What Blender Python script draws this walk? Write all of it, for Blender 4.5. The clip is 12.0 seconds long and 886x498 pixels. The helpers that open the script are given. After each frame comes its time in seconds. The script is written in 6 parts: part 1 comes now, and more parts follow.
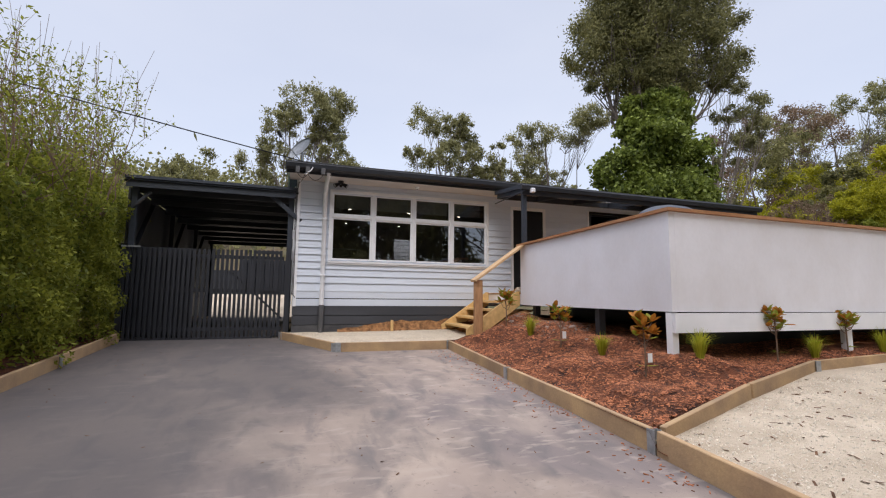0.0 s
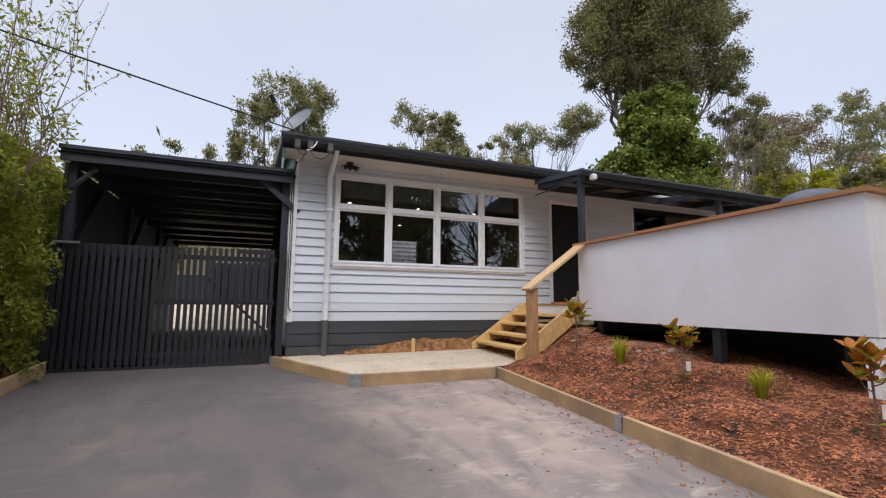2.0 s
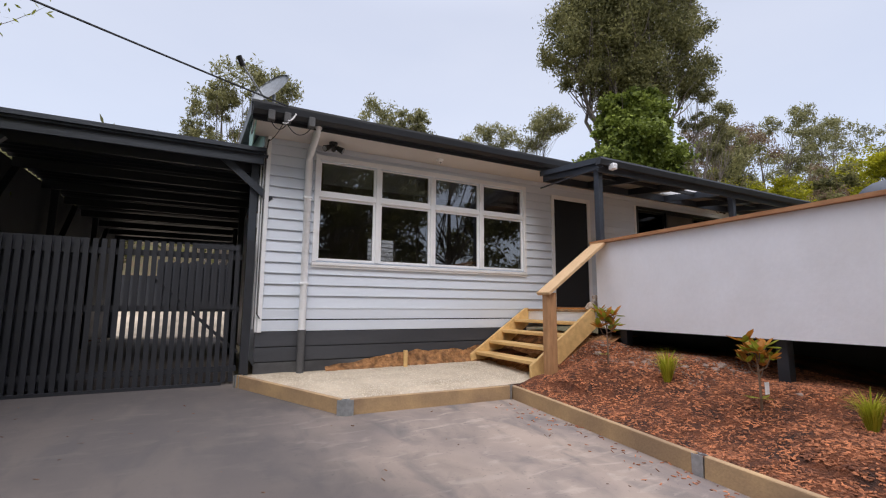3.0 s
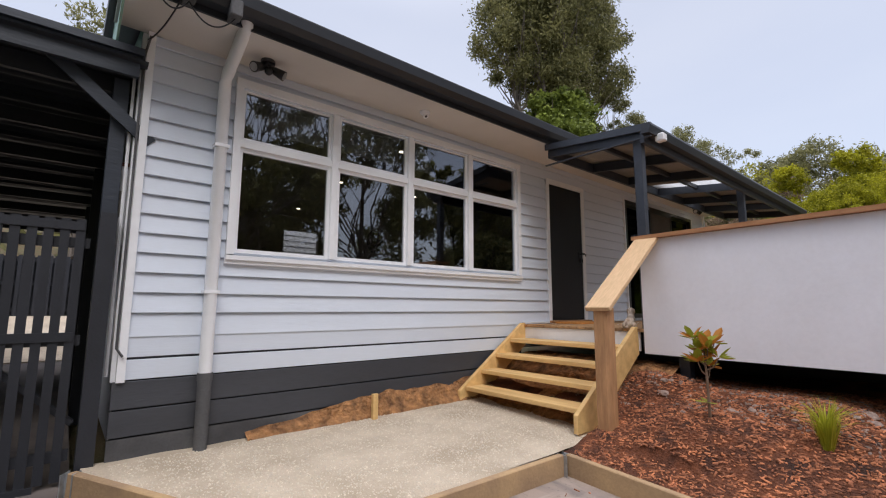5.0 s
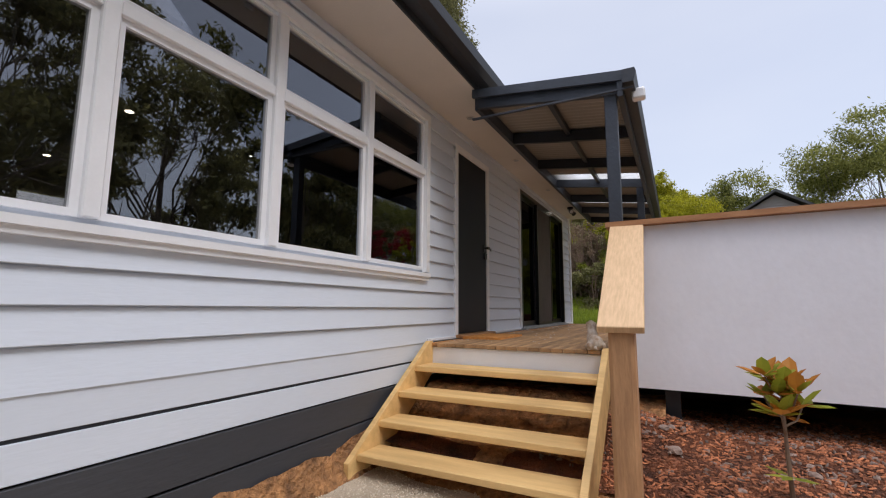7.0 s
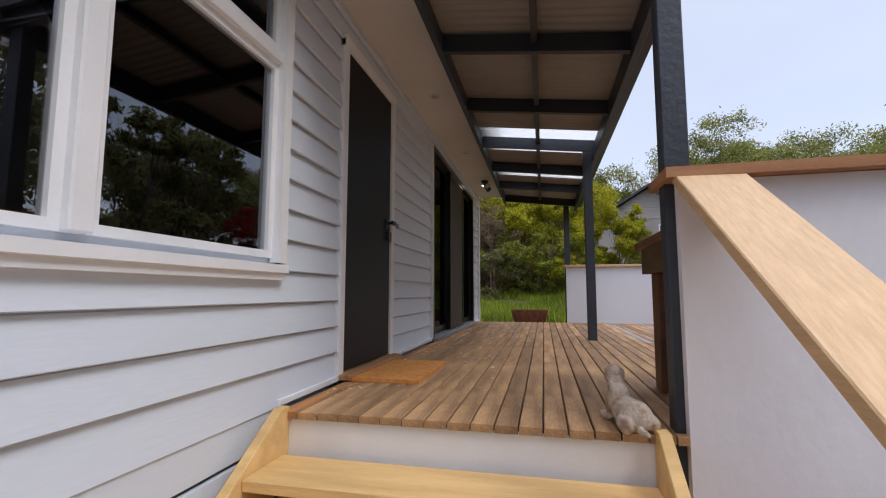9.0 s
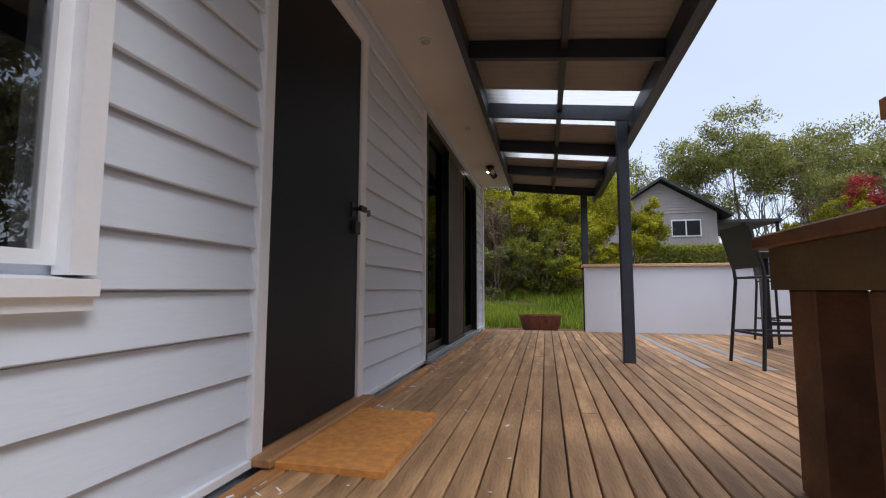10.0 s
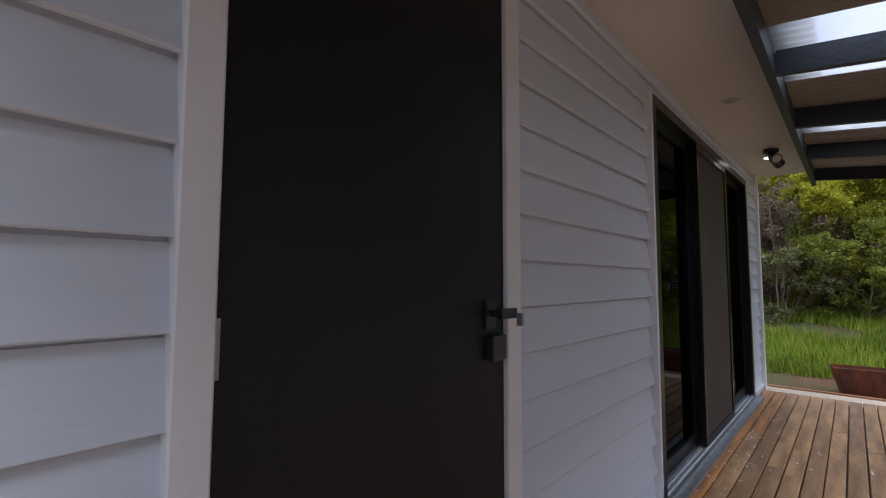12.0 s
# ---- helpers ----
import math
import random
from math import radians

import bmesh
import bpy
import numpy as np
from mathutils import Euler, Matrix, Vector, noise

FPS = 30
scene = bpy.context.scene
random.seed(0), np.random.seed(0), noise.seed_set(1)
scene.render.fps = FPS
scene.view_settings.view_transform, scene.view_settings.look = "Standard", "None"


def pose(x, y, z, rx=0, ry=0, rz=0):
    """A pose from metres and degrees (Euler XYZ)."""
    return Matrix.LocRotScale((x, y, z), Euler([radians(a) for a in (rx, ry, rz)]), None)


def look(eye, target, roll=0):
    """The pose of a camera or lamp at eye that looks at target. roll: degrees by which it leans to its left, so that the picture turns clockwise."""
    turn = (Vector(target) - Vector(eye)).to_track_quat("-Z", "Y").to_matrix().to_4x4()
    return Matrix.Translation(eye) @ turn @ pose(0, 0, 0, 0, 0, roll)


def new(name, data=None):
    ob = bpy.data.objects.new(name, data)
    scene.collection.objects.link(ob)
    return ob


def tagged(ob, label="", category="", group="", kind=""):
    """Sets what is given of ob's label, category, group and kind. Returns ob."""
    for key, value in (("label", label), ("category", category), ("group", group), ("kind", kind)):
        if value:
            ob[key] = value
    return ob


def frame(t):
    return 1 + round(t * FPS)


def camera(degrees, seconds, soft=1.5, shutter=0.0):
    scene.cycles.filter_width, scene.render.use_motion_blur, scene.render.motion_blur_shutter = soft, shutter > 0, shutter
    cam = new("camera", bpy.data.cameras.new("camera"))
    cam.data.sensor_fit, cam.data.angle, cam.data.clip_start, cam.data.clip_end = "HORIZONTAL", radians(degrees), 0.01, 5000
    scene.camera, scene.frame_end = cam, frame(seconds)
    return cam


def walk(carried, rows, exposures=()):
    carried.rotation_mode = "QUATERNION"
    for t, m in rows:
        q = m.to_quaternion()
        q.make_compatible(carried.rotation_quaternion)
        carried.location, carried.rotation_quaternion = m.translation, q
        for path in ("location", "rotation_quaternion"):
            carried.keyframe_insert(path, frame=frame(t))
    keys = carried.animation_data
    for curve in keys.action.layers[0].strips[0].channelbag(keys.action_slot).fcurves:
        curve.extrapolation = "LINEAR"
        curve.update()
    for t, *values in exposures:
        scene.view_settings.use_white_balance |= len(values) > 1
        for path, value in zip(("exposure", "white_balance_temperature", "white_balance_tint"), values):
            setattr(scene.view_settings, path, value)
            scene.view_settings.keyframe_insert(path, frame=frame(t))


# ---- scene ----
cam = camera(89.4, 12.0, soft=1.15)
PATH = [
    (0, (-0.033, -1.611, 2.154), (0.598, 0.274, 2.372), 0.5),
    (0.5, (-0.124, -1.098, 2.162), (0.508, 0.785, 2.392), 0.6),
    (1, (-0.259, -0.525, 2.2), (0.401, 1.348, 2.433), 0.6),
    (1.5, (-0.386, 0.02, 2.231), (0.31, 1.879, 2.47), 0.5),
    (2, (-0.45, 0.59, 2.267), (0.3, 2.429, 2.51), 0.4),
    (2.5, (-0.511, 1.176, 2.287), (0.306, 2.983, 2.54), 0.4),
    (3, (-0.545, 1.786, 2.314), (0.359, 3.552, 2.569), 0.4),
    (5, (-0.32, 4.199, 2.495), (0.953, 5.719, 2.755), 0.2),
    (5.5, (-0.142, 4.714, 2.523), (1.256, 6.121, 2.783), 0.3),
    (6, (0.081, 5.239, 2.548), (1.609, 6.501, 2.814), 0.3),
    (6.5, (0.328, 5.659, 2.568), (1.972, 6.766, 2.834), 0.4),
    (7, (0.693, 6.085, 2.596), (2.452, 7.0, 2.858), 0.3),
    (7.5, (1.064, 6.417, 2.629), (2.906, 7.152, 2.883), 0.1),
    (9.5, (3.072, 7.092, 2.847), (5.019, 7.507, 3.033), 0.1),
    (10, (3.579, 7.161, 2.9), (5.52, 7.607, 3.08), 0.1),
    (10.5, (3.968, 7.208, 3.019), (5.875, 7.786, 3.192), 0.2),
    (11, (4.281, 7.274, 3.177), (6.109, 8.068, 3.342), 0.3),
    (11.5, (4.525, 7.327, 3.304), (6.225, 8.368, 3.463), 0.2),
    (12, (4.767, 7.401, 3.429), (6.24, 8.746, 3.568), 0.2),
]
walk(cam, [(t, look(eye, target, roll)) for t, eye, target, roll in PATH],
     ((0.0, 0.0, 6500, 10), (8.0, 0.0, 6450, 10), (9.5, 0.08, 6200, 10), (10.5, 0.12, 6080, 10), (11.0, 0.20, 5960, 10), (11.5, 0.24, 5850, 10), (12.0, 0.16, 5700, 10)))

# ---- world and light: overcast sky with a faint broad sun ----
SUN_EL, SUN_ROT = radians(48), radians(200)
world = bpy.data.worlds.new("overcast")
scene.world = world
world.use_nodes = True
wn, wl = world.node_tree.nodes, world.node_tree.links
wn.clear()
w_out = wn.new("ShaderNodeOutputWorld")
w_sky = wn.new("ShaderNodeTexSky")
w_sky.sky_type, w_sky.sun_disc = "NISHITA", False
w_sky.sun_elevation, w_sky.sun_rotation = SUN_EL, SUN_ROT
w_bg = wn.new("ShaderNodeBackground")
w_bg.inputs["Strength"].default_value = 0.055
w_cloud = wn.new("ShaderNodeBackground")
w_cloud.inputs["Strength"].default_value = 0.66
w_tc = wn.new("ShaderNodeTexCoord")
w_map = wn.new("ShaderNodeMapping")
w_map.inputs["Scale"].default_value = (1.0, 1.0, 3.0)
w_noise = wn.new("ShaderNodeTexNoise")
w_noise.inputs["Scale"].default_value = 1.3
w_noise.inputs["Detail"].default_value = 4
w_ramp = wn.new("ShaderNodeValToRGB")
w_ramp.color_ramp.elements[0].position, w_ramp.color_ramp.elements[0].color = 0.3, (0.86, 0.90, 1.06, 1)
w_ramp.color_ramp.elements[1].position, w_ramp.color_ramp.elements[1].color = 0.7, (0.98, 1.0, 1.12, 1)
w_add = wn.new("ShaderNodeAddShader")
wl.new(w_sky.outputs[0], w_bg.inputs[0])
wl.new(w_tc.outputs["Generated"], w_map.inputs[0])
wl.new(w_map.outputs[0], w_noise.inputs["Vector"])
wl.new(w_noise.outputs["Fac"], w_ramp.inputs[0])
w_xyz = wn.new("ShaderNodeSeparateXYZ")
w_up = wn.new("ShaderNodeMapRange")
w_up.interpolation_type = "SMOOTHSTEP"
w_up.inputs["From Min"].default_value, w_up.inputs["From Max"].default_value = 0.56, 0.95
w_up.inputs["To Max"].default_value = 3.1
w_zen = wn.new("ShaderNodeVectorMath")
w_zen.operation = "SCALE"
w_zen.inputs[0].default_value = (0.98, 0.945, 1.0)
w_sum = wn.new("ShaderNodeVectorMath")
wl.new(w_tc.outputs["Generated"], w_xyz.inputs[0])
wl.new(w_xyz.outputs["Z"], w_up.inputs["Value"])
wl.new(w_up.outputs[0], w_zen.inputs["Scale"])
wl.new(w_ramp.outputs[0], w_sum.inputs[0])
wl.new(w_zen.outputs[0], w_sum.inputs[1])
wl.new(w_sum.outputs[0], w_cloud.inputs[0])
wl.new(w_bg.outputs[0], w_add.inputs[0])
wl.new(w_cloud.outputs[0], w_add.inputs[1])
wl.new(w_add.outputs[0], w_out.inputs[0])

sun = new("sun", bpy.data.lights.new("sun", "SUN"))
sun.data.energy, sun.data.angle, sun.data.color = 1.2, radians(25), (1.0, 0.94, 0.88)
sun.matrix_world = look((-8, -20, 24), (0, 0, 0))


# ---- materials ----
def mat(name, color, rough=0.6, metal=0.0, var=0.12, scale=6.0, stretch=(1, 1, 1), bump=0.1, bscale=60.0,
        color2=None, rand=0.0, island=0.0, bdist=0.01, spec=None, detail=5.0):
    """Base colour varied by a coarse and a fine noise in object space, with a fine bump. rand: change from object to object, island: from piece to piece."""
    m = bpy.data.materials.new(name)
    m.use_nodes = True
    n, l = m.node_tree.nodes, m.node_tree.links
    b = n["Principled BSDF"]
    b.inputs["Roughness"].default_value = rough
    b.inputs["Metallic"].default_value = metal
    if spec is not None:
        b.inputs["Specular IOR Level"].default_value = spec
    tc = n.new("ShaderNodeTexCoord")
    mp = n.new("ShaderNodeMapping")
    mp.inputs["Scale"].default_value = stretch
    l.new(tc.outputs["Object"], mp.inputs[0])
    n1 = n.new("ShaderNodeTexNoise")
    n1.inputs["Scale"].default_value = scale
    n1.inputs["Detail"].default_value = detail
    n2 = n.new("ShaderNodeTexNoise")
    n2.inputs["Scale"].default_value = bscale
    n2.inputs["Detail"].default_value = 3
    l.new(mp.outputs[0], n1.inputs["Vector"])
    l.new(mp.outputs[0], n2.inputs["Vector"])
    c2 = color2 or tuple(c * 0.6 for c in color)
    ramp = n.new("ShaderNodeValToRGB")
    lo, hi = ramp.color_ramp.elements
    lo.position, hi.position = 0.32, 0.68
    if color2:
        lo.color, hi.color = (*c2, 1), (*color, 1)
    else:
        lo.color = (*[c * (1 - var) for c in color], 1)
        hi.color = (*[min(1, c * (1 + var)) for c in color], 1)
    l.new(n1.outputs["Fac"], ramp.inputs[0])
    out = ramp.outputs[0]
    fine = n.new("ShaderNodeMapRange")
    fine.inputs["To Min"].default_value, fine.inputs["To Max"].default_value = 1 - var * 0.7, 1 + var * 0.7
    l.new(n2.outputs["Fac"], fine.inputs["Value"])
    val = fine.outputs[0]
    for amount, kind, sock in ((rand, "ShaderNodeObjectInfo", "Random"), (island, "ShaderNodeNewGeometry", "Random Per Island")):
        if amount:
            r = n.new(kind)
            mr = n.new("ShaderNodeMapRange")
            mr.inputs["To Min"].default_value, mr.inputs["To Max"].default_value = 1 - amount, 1 + amount
            l.new(r.outputs[sock], mr.inputs["Value"])
            mm = n.new("ShaderNodeMath")
            mm.operation = "MULTIPLY"
            l.new(val, mm.inputs[0])
            l.new(mr.outputs[0], mm.inputs[1])
            val = mm.outputs[0]
    sc = n.new("ShaderNodeVectorMath")
    sc.operation = "SCALE"
    l.new(out, sc.inputs[0])
    l.new(val, sc.inputs["Scale"])
    l.new(sc.outputs[0], b.inputs["Base Color"])
    if bump:
        bp = n.new("ShaderNodeBump")
        bp.inputs["Strength"].default_value, bp.inputs["Distance"].default_value = bump, bdist
        l.new(n2.outputs["Fac"], bp.inputs["Height"])
        l.new(bp.outputs[0], b.inputs["Normal"])
    return m


def leafmat(name, dark, light, through_amount=0.3):
    m = bpy.data.materials.new(name)
    m.use_nodes = True
    n, l = m.node_tree.nodes, m.node_tree.links
    b = n["Principled BSDF"]
    b.inputs["Roughness"].default_value = 0.55
    b.inputs["Specular IOR Level"].default_value = 0.25
    tc = n.new("ShaderNodeTexCoord")
    g = n.new("ShaderNodeNewGeometry")
    n1 = n.new("ShaderNodeTexNoise")
    n1.inputs["Scale"].default_value = 0.7
    l.new(tc.outputs["Object"], n1.inputs["Vector"])
    mx = n.new("ShaderNodeMath")
    mx.operation = "MULTIPLY_ADD"
    mx.inputs[1].default_value = 0.5
    l.new(g.outputs["Random Per Island"], mx.inputs[0])
    ms = n.new("ShaderNodeMath")
    ms.operation = "SUBTRACT"
    ms.inputs[1].default_value = 0.25
    l.new(n1.outputs["Fac"], ms.inputs[0])
    l.new(ms.outputs[0], mx.inputs[2])
    ramp = n.new("ShaderNodeValToRGB")
    ramp.color_ramp.elements[0].position, ramp.color_ramp.elements[1].position = 0.15, 0.85
    ramp.color_ramp.elements[0].color, ramp.color_ramp.elements[1].color = (*dark, 1), (*light, 1)
    l.new(mx.outputs[0], ramp.inputs[0])
    l.new(ramp.outputs[0], b.inputs["Base Color"])
    tr = n.new("ShaderNodeBsdfTranslucent")
    l.new(ramp.outputs[0], tr.inputs[0])
    mix = n.new("ShaderNodeMixShader")
    mix.inputs[0].default_value = through_amount
    l.new(b.outputs[0], mix.inputs[1])
    l.new(tr.outputs[0], mix.inputs[2])
    l.new(mix.outputs[0], n["Material Output"].inputs[0])
    return m


def glassmat(name, tint, mix_fac, rough=0.0):
    """Window glass: a clear pane with a mirror coat that grows at grazing angles."""
    m = bpy.data.materials.new(name)
    m.use_nodes = True
    n, l = m.node_tree.nodes, m.node_tree.links
    n.clear()
    o = n.new("ShaderNodeOutputMaterial")
    t = n.new("ShaderNodeBsdfTransparent")
    t.inputs[0].default_value = (*tint, 1)
    g = n.new("ShaderNodeBsdfGlossy")
    g.inputs["Roughness"].default_value = rough
    g.inputs["Color"].default_value = (0.9, 0.93, 1.0, 1)
    f = n.new("ShaderNodeFresnel")
    f.inputs[0].default_value = 1.5
    a = n.new("ShaderNodeMath")
    a.operation = "MULTIPLY_ADD"
    a.inputs[1].default_value, a.inputs[2].default_value = 1.0, mix_fac
    a.use_clamp = True
    l.new(f.outputs[0], a.inputs[0])
    x = n.new("ShaderNodeMixShader")
    l.new(a.outputs[0], x.inputs[0])
    l.new(t.outputs[0], x.inputs[1])
    l.new(g.outputs[0], x.inputs[2])
    l.new(x.outputs[0], o.inputs[0])
    return m


def emitmat(name, color, strength):
    m = bpy.data.materials.new(name)
    m.use_nodes = True
    b = m.node_tree.nodes["Principled BSDF"]
    b.inputs["Base Color"].default_value = (*color, 1)
    b.inputs["Emission Color"].default_value = (*color, 1)
    b.inputs["Emission Strength"].default_value = strength
    return m


def concretemat():
    """Driveway: warm grey concrete with broad blue-grey and tan patches, scuffs and dust."""
    m = mat("driveway_concrete", (0.36, 0.285, 0.235), 0.85, var=0.1, scale=0.9, bump=0.25, bscale=180, bdist=0.004)
    n, l = m.node_tree.nodes, m.node_tree.links
    b = n["Principled BSDF"]
    base = b.inputs["Base Color"].links[0].from_socket
    tc = n.new("ShaderNodeTexCoord")
    for scale, stretch, low, high, col, amount in (
            (0.35, (1, 0.8, 1), 0.45, 0.62, (0.19, 0.16, 0.155), 0.85),
            (0.8, (1.0, 0.7, 1), 0.50, 0.66, (0.44, 0.355, 0.285), 0.7),
            (1.7, (1.0, 0.7, 1), 0.50, 0.62, (0.17, 0.145, 0.135), 0.6),
            (3.0, (1.2, 0.5, 1), 0.52, 0.72, (0.13, 0.12, 0.12), 0.75),
            (7.0, (0.5, 1.4, 1), 0.55, 0.70, (0.46, 0.38, 0.32), 0.55),
            (26.0, (1, 1, 1), 0.62, 0.72, (0.13, 0.11, 0.10), 0.5)):
        mp = n.new("ShaderNodeMapping")
        mp.inputs["Scale"].default_value = stretch
        mp.inputs["Location"].default_value = (scale * 3.1, 7.7 - scale, 0)
        l.new(tc.outputs["Object"], mp.inputs[0])
        t = n.new("ShaderNodeTexNoise")
        t.inputs["Scale"].default_value = scale
        t.inputs["Detail"].default_value = 6
        t.inputs["Distortion"].default_value = 0.6
        l.new(mp.outputs[0], t.inputs["Vector"])
        r = n.new("ShaderNodeMapRange")
        r.inputs["From Min"].default_value, r.inputs["From Max"].default_value = low, high
        r.inputs["To Max"].default_value = amount
        l.new(t.outputs["Fac"], r.inputs["Value"])
        mix = n.new("ShaderNodeMix")
        mix.data_type = "RGBA"
        l.new(r.outputs[0], mix.inputs["Factor"])
        l.new(base, mix.inputs[6])
        mix.inputs[7].default_value = (*col, 1)
        base = mix.outputs[2]
    # noisy-edged blend to a darker grey towards low x
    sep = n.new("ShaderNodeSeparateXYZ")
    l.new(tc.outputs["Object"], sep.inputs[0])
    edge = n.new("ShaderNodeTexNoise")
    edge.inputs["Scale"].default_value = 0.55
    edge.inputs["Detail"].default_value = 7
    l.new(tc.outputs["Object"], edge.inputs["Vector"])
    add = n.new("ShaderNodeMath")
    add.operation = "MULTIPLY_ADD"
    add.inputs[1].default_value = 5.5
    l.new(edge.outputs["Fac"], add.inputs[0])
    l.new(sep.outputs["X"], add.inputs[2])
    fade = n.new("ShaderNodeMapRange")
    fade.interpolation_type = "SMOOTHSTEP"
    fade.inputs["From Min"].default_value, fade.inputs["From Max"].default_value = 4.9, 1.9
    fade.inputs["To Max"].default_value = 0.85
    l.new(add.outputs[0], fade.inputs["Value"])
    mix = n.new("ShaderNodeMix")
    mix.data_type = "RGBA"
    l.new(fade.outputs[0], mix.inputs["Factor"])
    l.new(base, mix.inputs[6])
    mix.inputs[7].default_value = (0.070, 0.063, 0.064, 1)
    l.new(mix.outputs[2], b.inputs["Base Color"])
    return m


WHITE = mat("white_board_paint", (0.70, 0.755, 0.845), 0.5, var=0.05, scale=1.2, bump=0.08, bscale=90, stretch=(0.15, 1, 1), rand=0.02)
TRIM = mat("white_gloss_trim", (0.87, 0.88, 0.91), 0.35, var=0.04, scale=3, bump=0.05, bscale=70)
SOFFIT = mat("cream_soffit_paint", (0.66, 0.62, 0.58), 0.6, var=0.05, scale=1.5, bump=0.05)
CHAR = mat("charcoal_paint", (0.022, 0.025, 0.032), 0.45, var=0.15, scale=3, bump=0.15, bscale=60, stretch=(0.3, 0.3, 1))
BLUEC = mat("blue_charcoal_timber", (0.036, 0.044, 0.060), 0.5, var=0.2, scale=4, bump=0.3, bscale=35, stretch=(0.2, 1, 1))
PLINTH = mat("dark_plinth_paint", (0.052, 0.055, 0.065), 0.6, var=0.18, scale=2, bump=0.2, bscale=60, stretch=(0.2, 1, 1), rand=0.1)
PLINTH_D = mat("dirty_plinth_paint", (0.12, 0.12, 0.125), 0.75, var=0.3, scale=2.5, bump=0.2, bscale=60, color2=(0.055, 0.055, 0.06))
DOORM = mat("charcoal_door_paint", (0.0125, 0.0135, 0.0160), 0.5, var=0.08, scale=2, bump=0.05, spec=0.3)
BLACK = mat("black_aluminium", (0.012, 0.012, 0.014), 0.3, metal=0.0, var=0.1)
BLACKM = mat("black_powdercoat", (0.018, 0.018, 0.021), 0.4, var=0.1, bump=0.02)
STEEL = mat("galvanised_steel", (0.42, 0.44, 0.46), 0.45, metal=0.7, var=0.15, scale=20)
RENDER = mat("white_rendered_sheet", (0.83, 0.83, 0.88), 0.75, var=0.05, scale=1.1, stretch=(1, 1, 0.7), bump=0.15, bscale=25, detail=9, color2=(0.72, 0.705, 0.725))
INNERW = mat("white_inner_sheet", (0.76, 0.80, 0.88), 0.6, var=0.03, scale=1)
PINE = mat("new_pine", (0.86, 0.58, 0.25), 0.6, var=0.16, scale=3, stretch=(4, 0.5, 4), bump=0.15, bscale=40, rand=0.08, color2=(0.66, 0.42, 0.17))
RAILW = mat("fresh_sawn_rail", (0.68, 0.46, 0.26), 0.6, var=0.12, scale=5, stretch=(0.5, 16, 4), bump=0.2, bscale=30, color2=(0.56, 0.37, 0.20))
CAPW = mat("orange_oiled_capping", (0.44, 0.22, 0.10), 0.6, var=0.2, scale=4, stretch=(1, 1, 4), bump=0.15, color2=(0.34, 0.15, 0.06))
NEWEL = mat("rough_treated_post", (0.50, 0.275, 0.13), 0.75, var=0.25, scale=7, stretch=(3, 3, 0.5), bump=0.4, bscale=30, color2=(0.36, 0.19, 0.09))
SLEEP = mat("treated_pine_sleeper", (0.50, 0.335, 0.175), 0.8, var=0.25, scale=3, bump=0.35, bscale=50, color2=(0.33, 0.22, 0.13), rand=0.12)
DECK = mat("weathered_deck_board", (0.50, 0.30, 0.145), 0.7, var=0.4, scale=2.6, stretch=(0.9, 5, 4), bump=0.4, bscale=22, rand=0.30, detail=8, color2=(0.24, 0.135, 0.065))
DECKO = mat("worn_orange_deck_board", (0.64, 0.29, 0.085), 0.7, var=0.3, scale=3, stretch=(0.5, 8, 4), bump=0.35, bscale=22, rand=0.15, color2=(0.22, 0.12, 0.07))
DECKG = mat("grey_replaced_deck_board", (0.34, 0.31, 0.29), 0.75, var=0.2, scale=3, stretch=(0.5, 8, 4), bump=0.3, bscale=22)
BENCH = mat("red_brown_hardwood", (0.22, 0.095, 0.04), 0.6, var=0.25, scale=4, stretch=(1, 1, 1), bump=0.25, color2=(0.09, 0.04, 0.02))
COIR = mat("coir_mat", (0.82, 0.36, 0.09), 0.95, var=0.25, scale=30, bump=0.6, bscale=350, bdist=0.006, color2=(0.62, 0.26, 0.07))
THRESH = mat("worn_threshold_timber", (0.50, 0.27, 0.12), 0.7, var=0.3, scale=4, stretch=(0.5, 6, 6), bump=0.25, color2=(0.26, 0.12, 0.05))
MULCHG = mat("mulch_ground", (0.24, 0.075, 0.028), 0.95, var=0.5, scale=5, bump=1.0, bscale=60, bdist=0.05, color2=(0.05, 0.022, 0.014))
MULCH = mat("red_bark_chip", (0.50, 0.185, 0.08), 0.85, var=0.3, scale=9, bump=0, island=0.6, color2=(0.16, 0.058, 0.03))
GRAVEL = mat("crushed_pale_gravel", (0.69, 0.585, 0.45), 0.95, var=0.2, scale=2.5, bump=1.0, bscale=80, bdist=0.02, color2=(0.50, 0.41, 0.30))
PEBBLE = mat("pale_pebble", (0.72, 0.64, 0.52), 0.9, var=0.12, scale=20, bump=0, island=0.1)
ROCK = mat("grey_pink_rock", (0.26, 0.19, 0.155), 0.9, var=0.3, scale=14, bump=0.5, bscale=60, island=0.3)
BANK = mat("orange_brown_bank", (0.56, 0.28, 0.115), 0.95, var=0.45, scale=11, bump=1.0, bscale=30, bdist=0.05, color2=(0.17, 0.085, 0.04))
DIRT = mat("red_brown_soil", (0.20, 0.095, 0.045), 0.95, var=0.4, scale=6, bump=1.0, bscale=35, bdist=0.04, color2=(0.09, 0.045, 0.025))
BANKG = mat("green_grass_ground", (0.055, 0.085, 0.016), 0.95, var=0.3, scale=0.8, bump=0.8, bscale=40, bdist=0.05, color2=(0.14, 0.055, 0.025))
